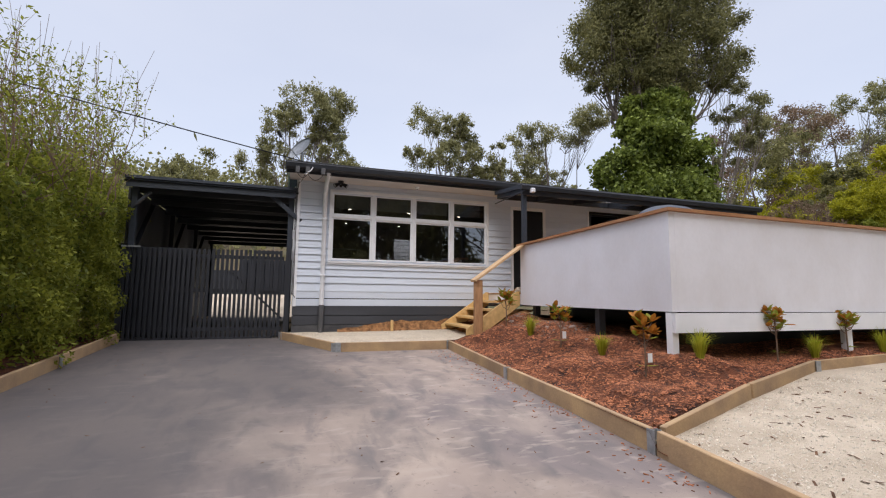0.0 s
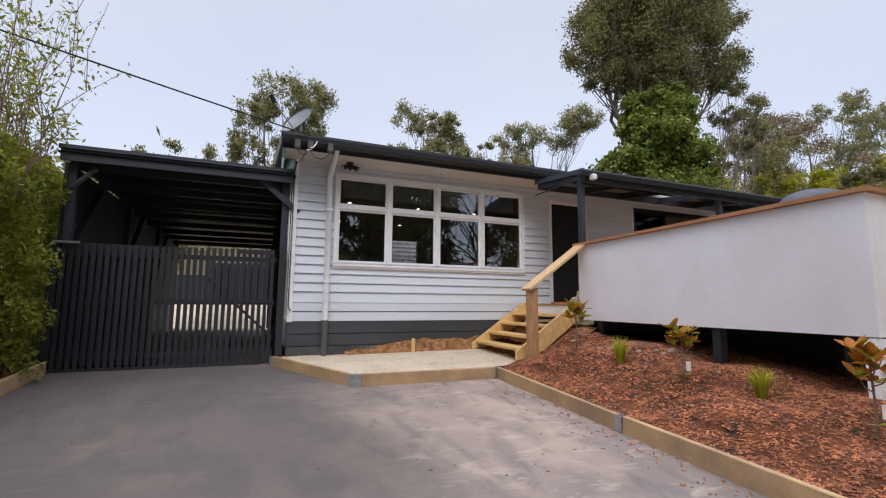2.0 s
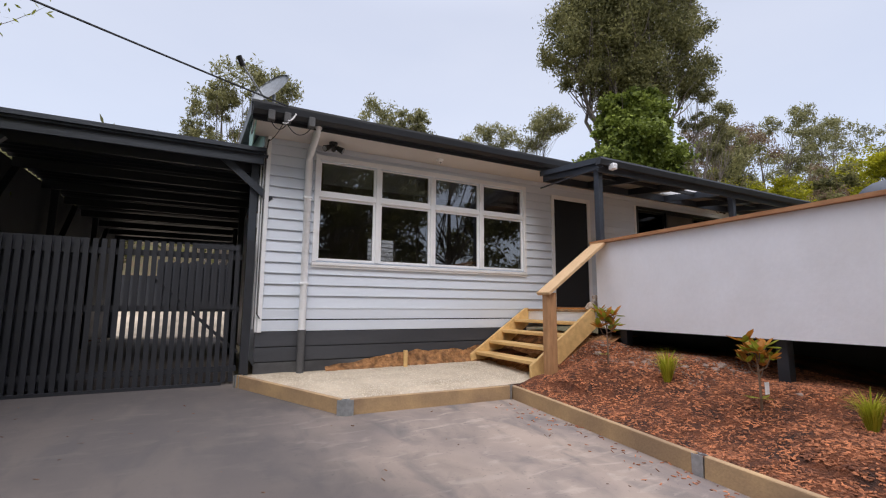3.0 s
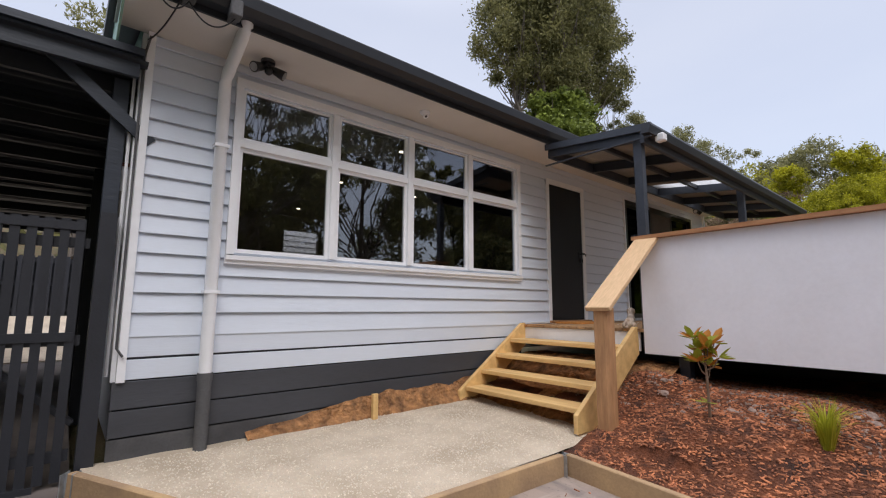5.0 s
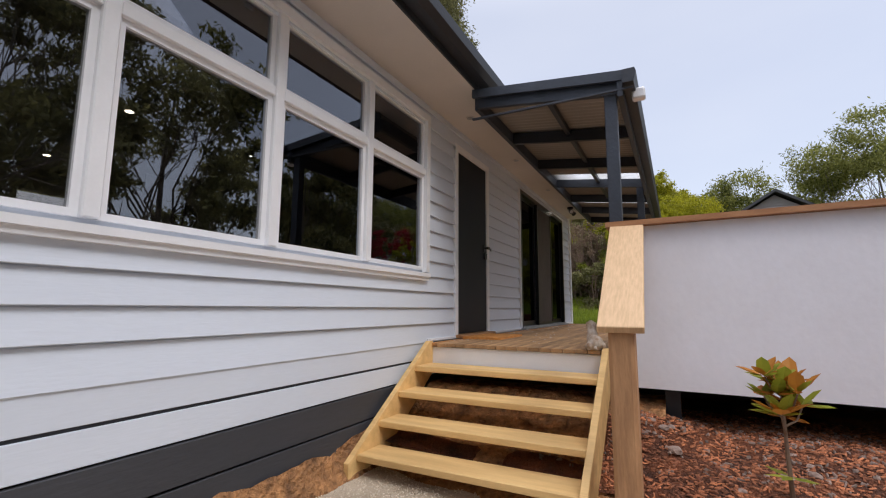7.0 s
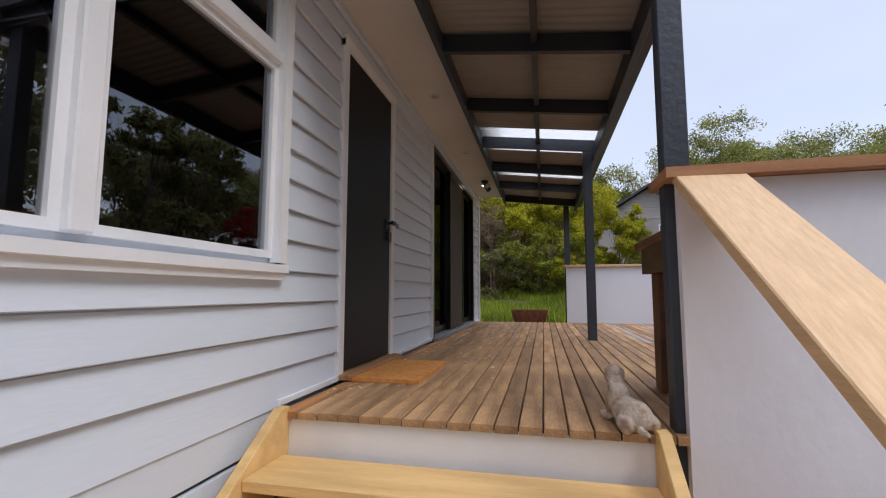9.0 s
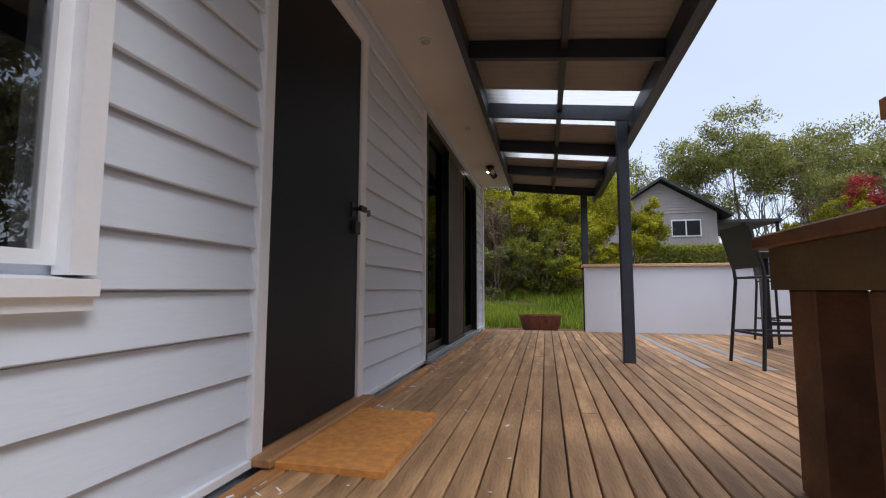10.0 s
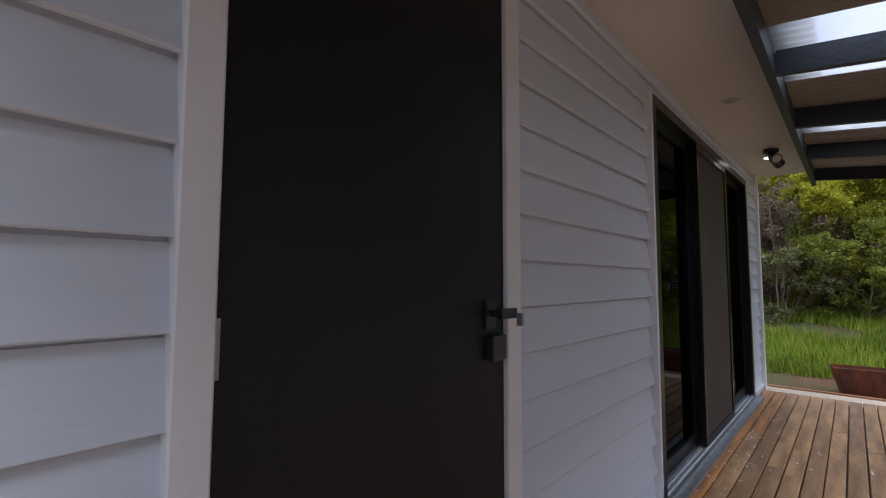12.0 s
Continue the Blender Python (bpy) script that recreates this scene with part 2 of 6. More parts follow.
LAWN = mat("garden_ground", (0.10, 0.105, 0.045), 0.95, var=0.35, scale=0.9, bump=0.8, bscale=40, bdist=0.05, color2=(0.13, 0.075, 0.04))
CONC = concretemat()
ROOFM = mat("dark_roof_steel", (0.05, 0.052, 0.055), 0.45, var=0.1, scale=1)
GREEN = mat("pale_green_sheet", (0.28, 0.46, 0.38), 0.6, var=0.08, scale=2)
CREAMR = mat("cream_roof_sheet", (0.25, 0.225, 0.195), 0.6, var=0.12, scale=1.5)
GREYW = mat("grey_neighbour_board", (0.40, 0.37, 0.36), 0.7, var=0.08, scale=1)
RUST = mat("rusted_steel", (0.22, 0.06, 0.025), 0.8, var=0.4, scale=9, bump=0.3, color2=(0.08, 0.03, 0.018))
PLASTER = mat("warm_grey_plaster", (0.40, 0.36, 0.33), 0.8, var=0.04)
DARKF = mat("brown_floorboard", (0.10, 0.07, 0.05), 0.5, var=0.2)
STONE = mat("weathered_cast_stone", (0.64, 0.57, 0.49), 0.85, var=0.3, scale=12, bump=0.5, bscale=60, color2=(0.34, 0.22, 0.14))
COVER = mat("slate_blue_cover", (0.055, 0.065, 0.085), 0.6, var=0.15, scale=3, bump=0.3, bscale=8, bdist=0.03)
BARK = mat("grey_gum_bark", (0.22, 0.19, 0.165), 0.85, var=0.35, scale=1.5, stretch=(3, 3, 0.6), bump=0.4, bscale=14, color2=(0.11, 0.085, 0.07))
TWIG = mat("brown_twig", (0.20, 0.13, 0.09), 0.85, var=0.25, scale=3)
CLEAR = glassmat("window_glass", (0.62, 0.61, 0.59), 0.09)
DARKGL = glassmat("dark_door_glass", (0.06, 0.06, 0.065), 0.0)
DARKGL.node_tree.nodes["Math"].inputs[1].default_value = 0.35
DOWN = emitmat("downlight_disc", (1.0, 0.9, 0.75), 14.0)
L_GUM = leafmat("gum_leaf", (0.10, 0.105, 0.045), (0.42, 0.40, 0.19), 0.45)
L_LIT = leafmat("sunlit_gum_leaf", (0.07, 0.09, 0.02), (0.38, 0.38, 0.10), 0.45)
L_DARK = leafmat("dark_evergreen_leaf", (0.065, 0.07, 0.03), (0.36, 0.34, 0.14), 0.45)
L_IVY = leafmat("ivy_leaf", (0.05, 0.075, 0.015), (0.30, 0.36, 0.07), 0.35)
L_YELL = leafmat("yellow_green_leaf", (0.13, 0.14, 0.010), (0.58, 0.55, 0.035), 0.45)
L_HEDGE = leafmat("hedge_leaf", (0.075, 0.105, 0.012), (0.40, 0.41, 0.06), 0.45)
L_DRY = leafmat("dry_brown_foliage", (0.12, 0.08, 0.05), (0.32, 0.23, 0.15))
L_RED = leafmat("red_maple_leaf", (0.25, 0.03, 0.03), (0.55, 0.08, 0.08))
L_MAG = leafmat("magnolia_leaf", (0.14, 0.20, 0.02), (0.55, 0.52, 0.06), 0.35)
L_RUSTY = leafmat("rusty_new_leaf", (0.34, 0.12, 0.02), (0.66, 0.32, 0.05), 0.3)
L_GRASS = leafmat("grass_blade", (0.09, 0.14, 0.01), (0.36, 0.44, 0.04), 0.3)
L_LOM = leafmat("strappy_blade", (0.30, 0.34, 0.02), (0.66, 0.62, 0.08), 0.4)


# ---- mesh helpers ----
def box(bm, x0, x1, y0, y1, z0, z1):
    v = [bm.verts.new((x, y, z)) for x in (x0, x1) for y in (y0, y1) for z in (z0, z1)]
    for f in ((0, 1, 3, 2), (4, 6, 7, 5), (0, 4, 5, 1), (2, 3, 7, 6), (0, 2, 6, 4), (1, 5, 7, 3)):
        bm.faces.new([v[i] for i in f])
    return v


def prism(bm, pts, axis, a, b):
    """Extrudes a closed outline along an axis. pts are given in the other two axes, in order."""
    put = {"x": lambda p, c: (c, p[0], p[1]), "y": lambda p, c: (p[0], c, p[1]), "z": lambda p, c: (p[0], p[1], c)}[axis]
    lo, hi = [bm.verts.new(put(p, a)) for p in pts], [bm.verts.new(put(p, b)) for p in pts]
    bm.faces.new(lo)
    bm.faces.new(hi[::-1])
    for i in range(len(pts)):
        j = (i + 1) % len(pts)
        bm.faces.new((lo[j], lo[i], hi[i], hi[j]))


def beam(bm, p, q, w, h, up=(0, 0, 1)):
    """A bar of w by h from p to q; h along up."""
    p, q, up = Vector(p), Vector(q), Vector(up)
    d = (q - p).normalized()
    s = d.cross(up).normalized()
    u = s.cross(d).normalized()
    v = [bm.verts.new(c + s * (w / 2 * i) + u * (h / 2 * j)) for c in (p, q) for i in (-1, 1) for j in (-1, 1)]
    for f in ((0, 1, 3, 2), (4, 6, 7, 5), (0, 4, 5, 1), (2, 3, 7, 6), (0, 2, 6, 4), (1, 5, 7, 3)):
        bm.faces.new([v[i] for i in f])


def tube(bm, pts, r, n=8):
    """A round tube through points, with a radius or one a point."""
    pts = [Vector(p) for p in pts]
    rs = r if isinstance(r, (list, tuple)) else [r] * len(pts)
    rings = []
    for i, p in enumerate(pts):
        d = (pts[min(i + 1, len(pts) - 1)] - pts[max(i - 1, 0)]).normalized()
        a = d.cross(Vector((0.31, 0.17, 0.93)) if abs(d.z) < 0.9 else Vector((1, 0.1, 0))).normalized()
        b = d.cross(a)
        rings.append([bm.verts.new(p + (a * math.cos(2 * math.pi * k / n) + b * math.sin(2 * math.pi * k / n)) * rs[i]) for k in range(n)])
    for r0, r1 in zip(rings, rings[1:]):
        for k in range(n):
            bm.faces.new((r0[k], r0[(k + 1) % n], r1[(k + 1) % n], r1[k]))
    bm.faces.new([bm.verts.new(v.co) for v in rings[0][::-1]])
    bm.faces.new([bm.verts.new(v.co) for v in rings[-1]])


def bevelled(bm, w, seg=1):
    bmesh.ops.bevel(bm, geom=bm.edges[:], offset=w, segments=seg, affect="EDGES", profile=0.5)


def part(name, bm, material, parent=None, label="", smooth=False):
    bmesh.ops.recalc_face_normals(bm, faces=bm.faces[:])
    me = bpy.data.meshes.new(name)
    bm.to_mesh(me)
    bm.free()
    me.materials.append(material)
    if smooth:
        me.shade_smooth()
    ob = new(name, me)
    if parent:
        ob.parent = parent
    if label:
        tagged(ob, label)
    return ob


def bx(name, dims, material, parent=None, label="", bev=0.0):
    bm = bmesh.new()
    box(bm, *dims)
    if bev:
        bevelled(bm, bev)
    return part(name, bm, material, parent, label)


def base(name, label, category, at=(0, 0, 0), group="", kind=""):
    ob = new(name)
    ob.location = at
    return tagged(ob, label, category, group, kind)


def structure(ob, label=""):
    return tagged(ob, label=label, kind="structure")


def from_arrays(name, verts, faces, material, parent=None, smooth=False):
    """A mesh from arrays of vertices and equal-sized faces."""
    verts, faces = np.asarray(verts, dtype=np.float32), np.asarray(faces, dtype=np.int32)
    me = bpy.data.meshes.new(name)
    me.vertices.add(len(verts))
    me.vertices.foreach_set("co", verts.ravel())
    k = faces.shape[1]
    me.loops.add(faces.size)
    me.loops.foreach_set("vertex_index", faces.ravel())
    me.polygons.add(len(faces))
    me.polygons.foreach_set("loop_start", np.arange(len(faces), dtype=np.int32) * k)
    me.update(calc_edges=True)
    me.materials.append(material)
    if smooth:
        me.shade_smooth()
    ob = new(name, me)
    if parent:
        ob.parent = parent
    return ob


# ---- ground heights ----
def drive_z(x, y):
    return 1.22 + 0.062 * (min(y, 9.0) - 6.5) if y > -12 else 0.073 + 0.01 * (y + 12)


BED = ((2.8, 6.3, 1.36), (2.8, 5.2, 1.29), (2.8, 4.0, 1.20), (2.8, 2.6, 1.13), (2.8, 1.45, 1.10), (3.3, 6.6, 1.46), (3.7, 5.75, 1.66),
       (4.3, 6.4, 1.86), (4.4, 5.3, 1.76), (4.4, 4.0, 1.62), (4.5, 2.8, 1.50), (3.76, 3.2, 1.42), (3.5, 2.2, 1.26), (4.3, 1.85, 1.24),
       (5.5, 2.35, 1.34), (6.4, 2.5, 1.38), (7.6, 2.8, 1.54), (9.0, 2.4, 1.50), (12.0, 2.4, 1.60), (6.0, 5.0, 1.75), (9.0, 5.0, 1.85),
       (5.0, 7.5, 1.80), (9.0, 7.5, 2.0), (3.5, 7.3, 1.47), (3.9, 7.5, 1.60), (4.3, 7.5, 1.78), (3.9, 6.9, 1.62))


def bed_edge(x):
    return 1.42 + 0.31 * (x - 2.82) if x < 6.4 else 2.53


def bed_top(x):
    return 1.14 + 0.066 * (x - 2.82) if x < 6.3 else 1.37 + 0.028 * (x - 6.3)


def yard_z(x, y):
    return drive_z(x, y) + 0.10 + 0.045 * min(6.5, max(0, x - 2.7))


def bed_z(x, y):
    s = w = 0.0
    for a, b, z in BED:
        k = 1 / ((x - a) ** 2 + (y - b) ** 2 + 0.02) ** 1.6
        s, w = s + z * k, w + k
    z = s / w + 0.02 * noise.noise((x * 1.7, y * 1.7, 0))
    d = y - bed_edge(x)
    if d < 0.3:
        z = min(z, bed_top(x) - 0.025 + 0.25 * max(0.0, d))
    if d < 0.05:
        z = min(z, yard_z(x, y) - 0.06)
    if y < 6.43 and x < 3.1:
        z = min(z, 1.11 + (y - 1.45) * 0.0525 - 0.03 + 0.3 * max(0.0, x - 2.84))
    if x < 2.79:
        z -= 0.2
    return z


def terrace_z(x, y):
    return 1.345 + 0.045 * (y - 6.3) + 0.012 * max(0, x - 1) + 0.008 * noise.noise((x * 3, y * 3, 4))


def east_z(x, y):
    return 2.14 + min(6.0, max(0.0, x - 13.0)) * 0.15 + max(0.0, x - 19.0) * 0.04 + 0.1 * noise.noise((x * 0.3, y * 0.3, 1)) * min(1, max(0, x - 12.5))


def sheet(name, x0, x1, y0, y1, step, height, material, keep=None, label="", drop=0.0):
    nx, ny = max(2, int((x1 - x0) / step)), max(2, int((y1 - y0) / step))
    xs, ys = np.linspace(x0, x1, nx + 1), np.linspace(y0, y1, ny + 1)
    verts = [(x, y, height(x, y) - drop) for y in ys for x in xs]
    faces = []
    for j in range(ny):
        for i in range(nx):
            if keep is None or keep((xs[i] + xs[i + 1]) / 2, (ys[j] + ys[j + 1]) / 2):
                a = j * (nx + 1) + i
                faces.append((a, a + 1, a + nx + 2, a + nx + 1))
    ob = from_arrays(name, verts, faces, material, smooth=True)
    return structure(ob, label)


def far_z(x, y):
    """The one ground sheet: gentle fall to the south, rising east and north into wooded hills."""
    z = 1.1 + 0.055 * (min(y, 9.0) - 6.5)
    if y < -12:
        z = 0.08
    d_e, d_n, d_w = max(0, x - 13), max(0, y - 17), max(0, -4 - x)
    if x > 11 and y > -6:
        z = max(z, 1.9 + 0.16 * min(d_e, 6) + 0.05 * min(60, max(0, d_e - 6)))
    z += 0.06 * d_n + 0.00115 * min(d_n, 190) ** 2
    return z


# ---- ground ----
xs = [-300, -200, -120, -80, -50, -35, -25, -18, -12, -8, -5, -3.2, 0, 2.6, 4, 6, 8, 10, 11, 13, 15, 18, 22, 26, 30, 36, 45, 60, 85, 120, 180, 260, 340]
ys = [-300, -180, -100, -60, -40, -25, -15, -10, -6, -3, 0, 3, 6, 8, 9, 12, 15, 18, 22, 27, 33, 40, 50, 65, 85, 110, 140, 180, 230, 300]
gv = [(x, y, far_z(x, y) - 0.12) for y in ys for x in xs]
gf = [(j * len(xs) + i, j * len(xs) + i + 1, (j + 1) * len(xs) + i + 1, (j + 1) * len(xs) + i) for j in range(len(ys) - 1) for i in range(len(xs) - 1)]
structure(from_arrays("ground", gv, gf, LAWN, smooth=True), "garden ground running to the wooded hills")
sheet("road", -2.96, 2.82, -11, 16.5, 0.25, drive_z, CONC, keep=lambda x, y: not (y > 8.1 and x > -0.1), label="stained concrete driveway, darker grey on the hedge side")
sheet("pavement", 2.83, 14, -11, 2.8, 0.12, lambda x, y: yard_z(x, y) + 0.004 * noise.noise((x * 4, y * 4, 0)), GRAVEL,
      keep=lambda x, y: y < bed_edge(x) + 0.1, label="pale crushed gravel yard")
sheet("ground_bed", 2.80, 13.9, 1.2, 8.15, 0.09, bed_z, MULCHG, keep=lambda x, y: y > bed_edge(x) - 0.1 and not (y > 6.46 and x < 3.58), label="mulched garden bed")
sheet("pavement_terrace", -0.15, 4.4, 6.3, 8.2, 0.05, terrace_z, GRAVEL,
      keep=lambda x, y: y > 6.44 + max(0, 0.74 - x) * 1.72 and x < 3.62, label="pale gravel landing in front of the steps")
sheet("ground_east", 10.65, 34, -3, 13, 0.4, east_z, BANKG, label="rough grass bank beyond the deck")
sheet("pavement_east", 10.65, 11.35, 5.9, 9.5, 0.1, lambda x, y: 2.19, GRAVEL, label="gravel path beside the deck end")


# ---- timber sleepers ----
def sleeper(p, q, top, top2, thick=0.055, high=0.44):
    bm = bmesh.new()
    a, b = Vector((p[0], p[1], top - high / 2)), Vector((q[0], q[1], top2 - high / 2))
    beam(bm, a, b, thick, high)
    bevelled(bm, 0.006)
    ob = part("sleeper", bm, SLEEP)
    return tagged(ob, "treated pine sleeper edging the driveway, dusty", "edging", "garden sleepers")


def bracket(x, y, top, turn=0.0):
    bm = bmesh.new()
    box(bm, -0.045, 0.045, -0.036, -0.029, -0.3, -0.002)
    box(bm, -0.045, 0.045, 0.029, 0.036, -0.3, -0.002)
    box(bm, -0.004, 0.004, -0.029, 0.029, -0.3, -0.002)
    ob = part("steel_bracket", bm, STEEL)
    ob.matrix_world = pose(x, y, top, 0, 0, turn)
    return tagged(ob, "galvanised steel channel post joining two sleepers", "bracket", "sleeper brackets")


for p, q, z0, z1 in (((-0.20, 8.0), (0.70, 6.48), 1.46, 1.37), ((0.78, 6.44), (2.74, 6.41), 1.37, 1.37),
                     ((2.79, 6.40), (2.81, 4.10), 1.37, 1.225), ((2.81, 4.02), (2.84, 1.50), 1.225, 1.10), ((2.84, 1.42), (2.82, -1.2), 1.10, 0.94),
                     ((2.82, -1.26), (2.81, -4.2), 0.94, 0.77), ((2.81, -4.26), (2.81, -7.4), 0.77, 0.6),
                     ((2.92, 1.44), (4.6, 1.98), 1.12, 1.28), ((4.64, 1.99), (6.5, 2.54), 1.28, 1.38), ((6.54, 2.54), (9.0, 2.52), 1.38, 1.45), ((9.05, 2.52), (12.5, 2.5), 1.45, 1.52),
                     ((-3.02, 8.15), (-2.98, 5.9), 1.47, 1.345), ((-2.98, 5.84), (-2.97, 3.0), 1.345, 1.17), ((-2.97, 2.94), (-2.97, 0.0), 1.17, 0.99), ((-2.97, -0.06), (-2.97, -3.2), 0.99, 0.8),
                     ((-2.97, -3.26), (-2.97, -6.4), 0.8, 0.6)):
    sleeper(p, q, z0, z1)
for x, y, z, a in ((0.70, 6.44, 1.37, -30), (0.76, 6.425, 1.37, 0), (2.765, 6.40, 1.37, 90), (2.81, 4.06, 1.225, 90), (2.84, 1.46, 1.10, 90), (-2.975, 5.87, 1.345, 90), (-2.97, 2.97, 1.17, 90), (6.52, 2.52, 1.38, 0), (-0.2, 7.98, 1.46, 60)):
    bracket(x, y, z, a)

# ---- house ----
HX0, HX1, HY, HN, SOF = 0.0, 10.92, 8.19, 14.6, 4.63
WX0, WX1, WZ0, WZ1 = 0.72, 4.33, 2.95, 4.41       # big window opening
DX0, DX1, DZ0, DZ1 = 5.047, 5.925, 2.30, 4.37        # door opening
SX0, SX1, SZ0, SZ1 = 7.25, 10.14, 2.30, 4.42      # sliding door opening


def wall_with_holes(name, x0, x1, z0, z1, y0, y1, holes, material, label):
    bm = bmesh.new()
    cuts = sorted({x0, x1, *[h[0] for h in holes], *[h[1] for h in holes]})
    for a, b in zip(cuts, cuts[1:]):
        hole = [h for h in holes if h[0] < (a + b) / 2 < h[1]]
        if hole:
            h = hole[0]
            if h[2] > z0:
                box(bm, a, b, y0, y1, z0, h[2])
            if h[3] < z1:
                box(bm, a, b, y0, y1, h[3], z1)
        else:
            box(bm, a, b, y0, y1, z0, z1)
    return structure(part(name, bm, material), label)


HOLES = ((WX0, WX1, WZ0, WZ1), (DX0, DX1, DZ0, DZ1), (SX0, SX1, SZ0, SZ1))
wall_s = wall_with_holes("wall_south", HX0, HX1, 1.97, SOF, HY + 0.02, HY + 0.14, HOLES, WHITE, "front wall clad in white weatherboards above a dark plinth")
structure(bx("wall_west", (HX0, HX0 + 0.12, HY + 0.14, HN, 1.5, SOF), WHITE), "white side wall beside the carport")
structure(bx("wall_east", (HX1 - 0.12, HX1, HY + 0.14, HN, 1.9, SOF), WHITE), "white end wall")
wall_with_holes("wall_north", HX0 + 0.12, HX1 - 0.12, 1.97, SOF, HN - 0.12, HN, ((3.45, 4.30, 3.35, 4.30),), PLASTER, "plain rear wall")
structure(bx("floor", (HX0 + 0.12, HX1 - 0.12, HY + 0.14, HN - 0.12, 2.18, 2.29), DARKF), "dark timber floor inside")
structure(bx("ceiling", (HX0 - 0.0, HX1, HY + 0.0, HN, SOF + 0.01, SOF + 0.05), PLASTER), "flat plaster ceiling inside")
structure(bx("wall_inner", (5.9, 6.0, HY + 0.14, 13.2, 2.29, SOF), PLASTER), "plain inner wall")
structure(bx("wall_outhouse", (2.0, 7.0, 16.2, 16.3, 1.5, 4.6), WHITE), "white boarded wall behind the house")

# roof: low gable, soffit, gutter
structure(bx("soffit", (-0.22, 11.05, 7.66, 8.21, SOF, SOF + 0.012), SOFFIT), "cream painted soffit under the eaves")
bm = bmesh.new()
prism(bm, ((7.56, 4.86), (7.56, 4.83), (11.4, 5.60), (15.2, 4.83), (15.2, 4.86), (11.4, 5.66)), "x", -0.26, 11.1)
structure(part("roof", bm, ROOFM), "dark low-pitched steel roof")
bm = bmesh.new()
prism(bm, ((7.66, 4.63), (7.64, 4.63), (7.64, 4.83), (7.66, 4.84)), "x", -0.24, 11.08)
prism(bm, ((7.64, 4.68), (7.55, 4.68), (7.50, 4.72), (7.49, 4.80), (7.53, 4.81), (7.56, 4.83), (7.64, 4.83)), "x", -0.24, 11.08)
structure(part("trim_gutter", bm, CHAR), "charcoal gutter and fascia along the eaves")
bm = bmesh.new()
prism(bm, ((8.19, SOF), (8.19, 4.86), (11.4, 5.56), (14.6, 4.86), (14.6, SOF)), "x", 0.0, 0.1)
structure(part("wall_gable_west", bm, GREEN), "pale green gable end")
bm = bmesh.new()
prism(bm, ((8.19, SOF), (8.19, 4.86), (11.4, 5.56), (14.6, 4.86), (14.6, SOF)), "x", 10.8, 10.92)
structure(part("wall_gable_east", bm, WHITE), "white gable end")
bm = bmesh.new()
prism(bm, ((7.66, SOF), (7.66, 4.80), (8.3, 4.93), (8.9, 5.05), (8.9, SOF - 0.28), (8.35, SOF - 0.28)), "x", -0.20, -0.185)
structure(part("trim_eave_end", bm, GREEN), "pale green sheet closing the eave end")
bm = bmesh.new()
prism(bm, ((7.6, 4.68), (7.6, 4.85), (11.4, 5.61), (11.4, 5.44)), "x", -0.26, -0.225)
structure(part("trim_barge", bm, CHAR), "charcoal barge board on the gable")
bm = bmesh.new()
box(bm, 0.0, 0.052, 8.158, 8.215, 1.96, SOF)
box(bm, -0.03, 0.0, 8.215, 8.30, 1.96, SOF)
structure(part("trim_corner", bm, TRIM), "white corner stop")
structure(bx("trim_corner_east", (10.86, 10.95, 8.155, 8.24, 2.2, SOF), TRIM), "white corner stop")
structure(bx("trim_door_stop", (7.244, 7.269, 8.157, 8.212, 2.29, 4.46), TRIM), "white stop beside the sliding door")
structure(bx("trim_door_stop", (10.172, 10.197, 8.157, 8.212, 2.29, 4.46), TRIM), "white stop beside the sliding door")
structure(bx("trim_base", (4.4, HX1, 8.165, 8.2, 2.285, 2.31), TRIM), "white strip along the deck")

# weatherboards, each a piece
def board_spans(z0, z1):
    spans = [(0.052, 10.86)]
    for x0, x1, h0, h1, pad in ((WX0, WX1, WZ0, WZ1, 0.055), (DX0, DX1, DZ0, DZ1, 0.045), (SX0 + 0.05, SX1, SZ0, SZ1, 0.032)):
        if z0 + 0.07 < h1 + pad and z1 - 0.03 > h0 - pad:
            out = []
            for a, b in spans:
                if b <= x0 - pad or a >= x1 + pad:
                    out.append((a, b))
                else:
                    if a < x0 - pad:
                        out.append((a, x0 - pad))
                    if b > x1 + pad:
                        out.append((x1 + pad, b))
            spans = out
    return spans


def weatherboard(x0, x1, z0, z1, mat_=WHITE, flat=False, name="board"):
    bm = bmesh.new()
    t0 = 0.030
    y = 8.21
    if flat:
        prism(bm, ((y, z0), (y - 0.022, z0), (y - 0.024, z0 + 0.003), (y - 0.024, z1 - 0.002), (y - 0.022, z1), (y, z1)), "x", x0, x1)
    else:
        prism(bm, ((y, z0), (y - 0.010, z0 + 0.004), (y - 0.018, z0 - 0.012), (y - t0 - 0.001, z0 - 0.012), (y - t0 - 0.003, z0 - 0.009), (y - 0.009, z1 - 0.019), (y - 0.002, z1 - 0.018), (y - 0.002, z1), (y, z1)), "x", x0, x1)
    part(name, bm, mat_, wall_s)


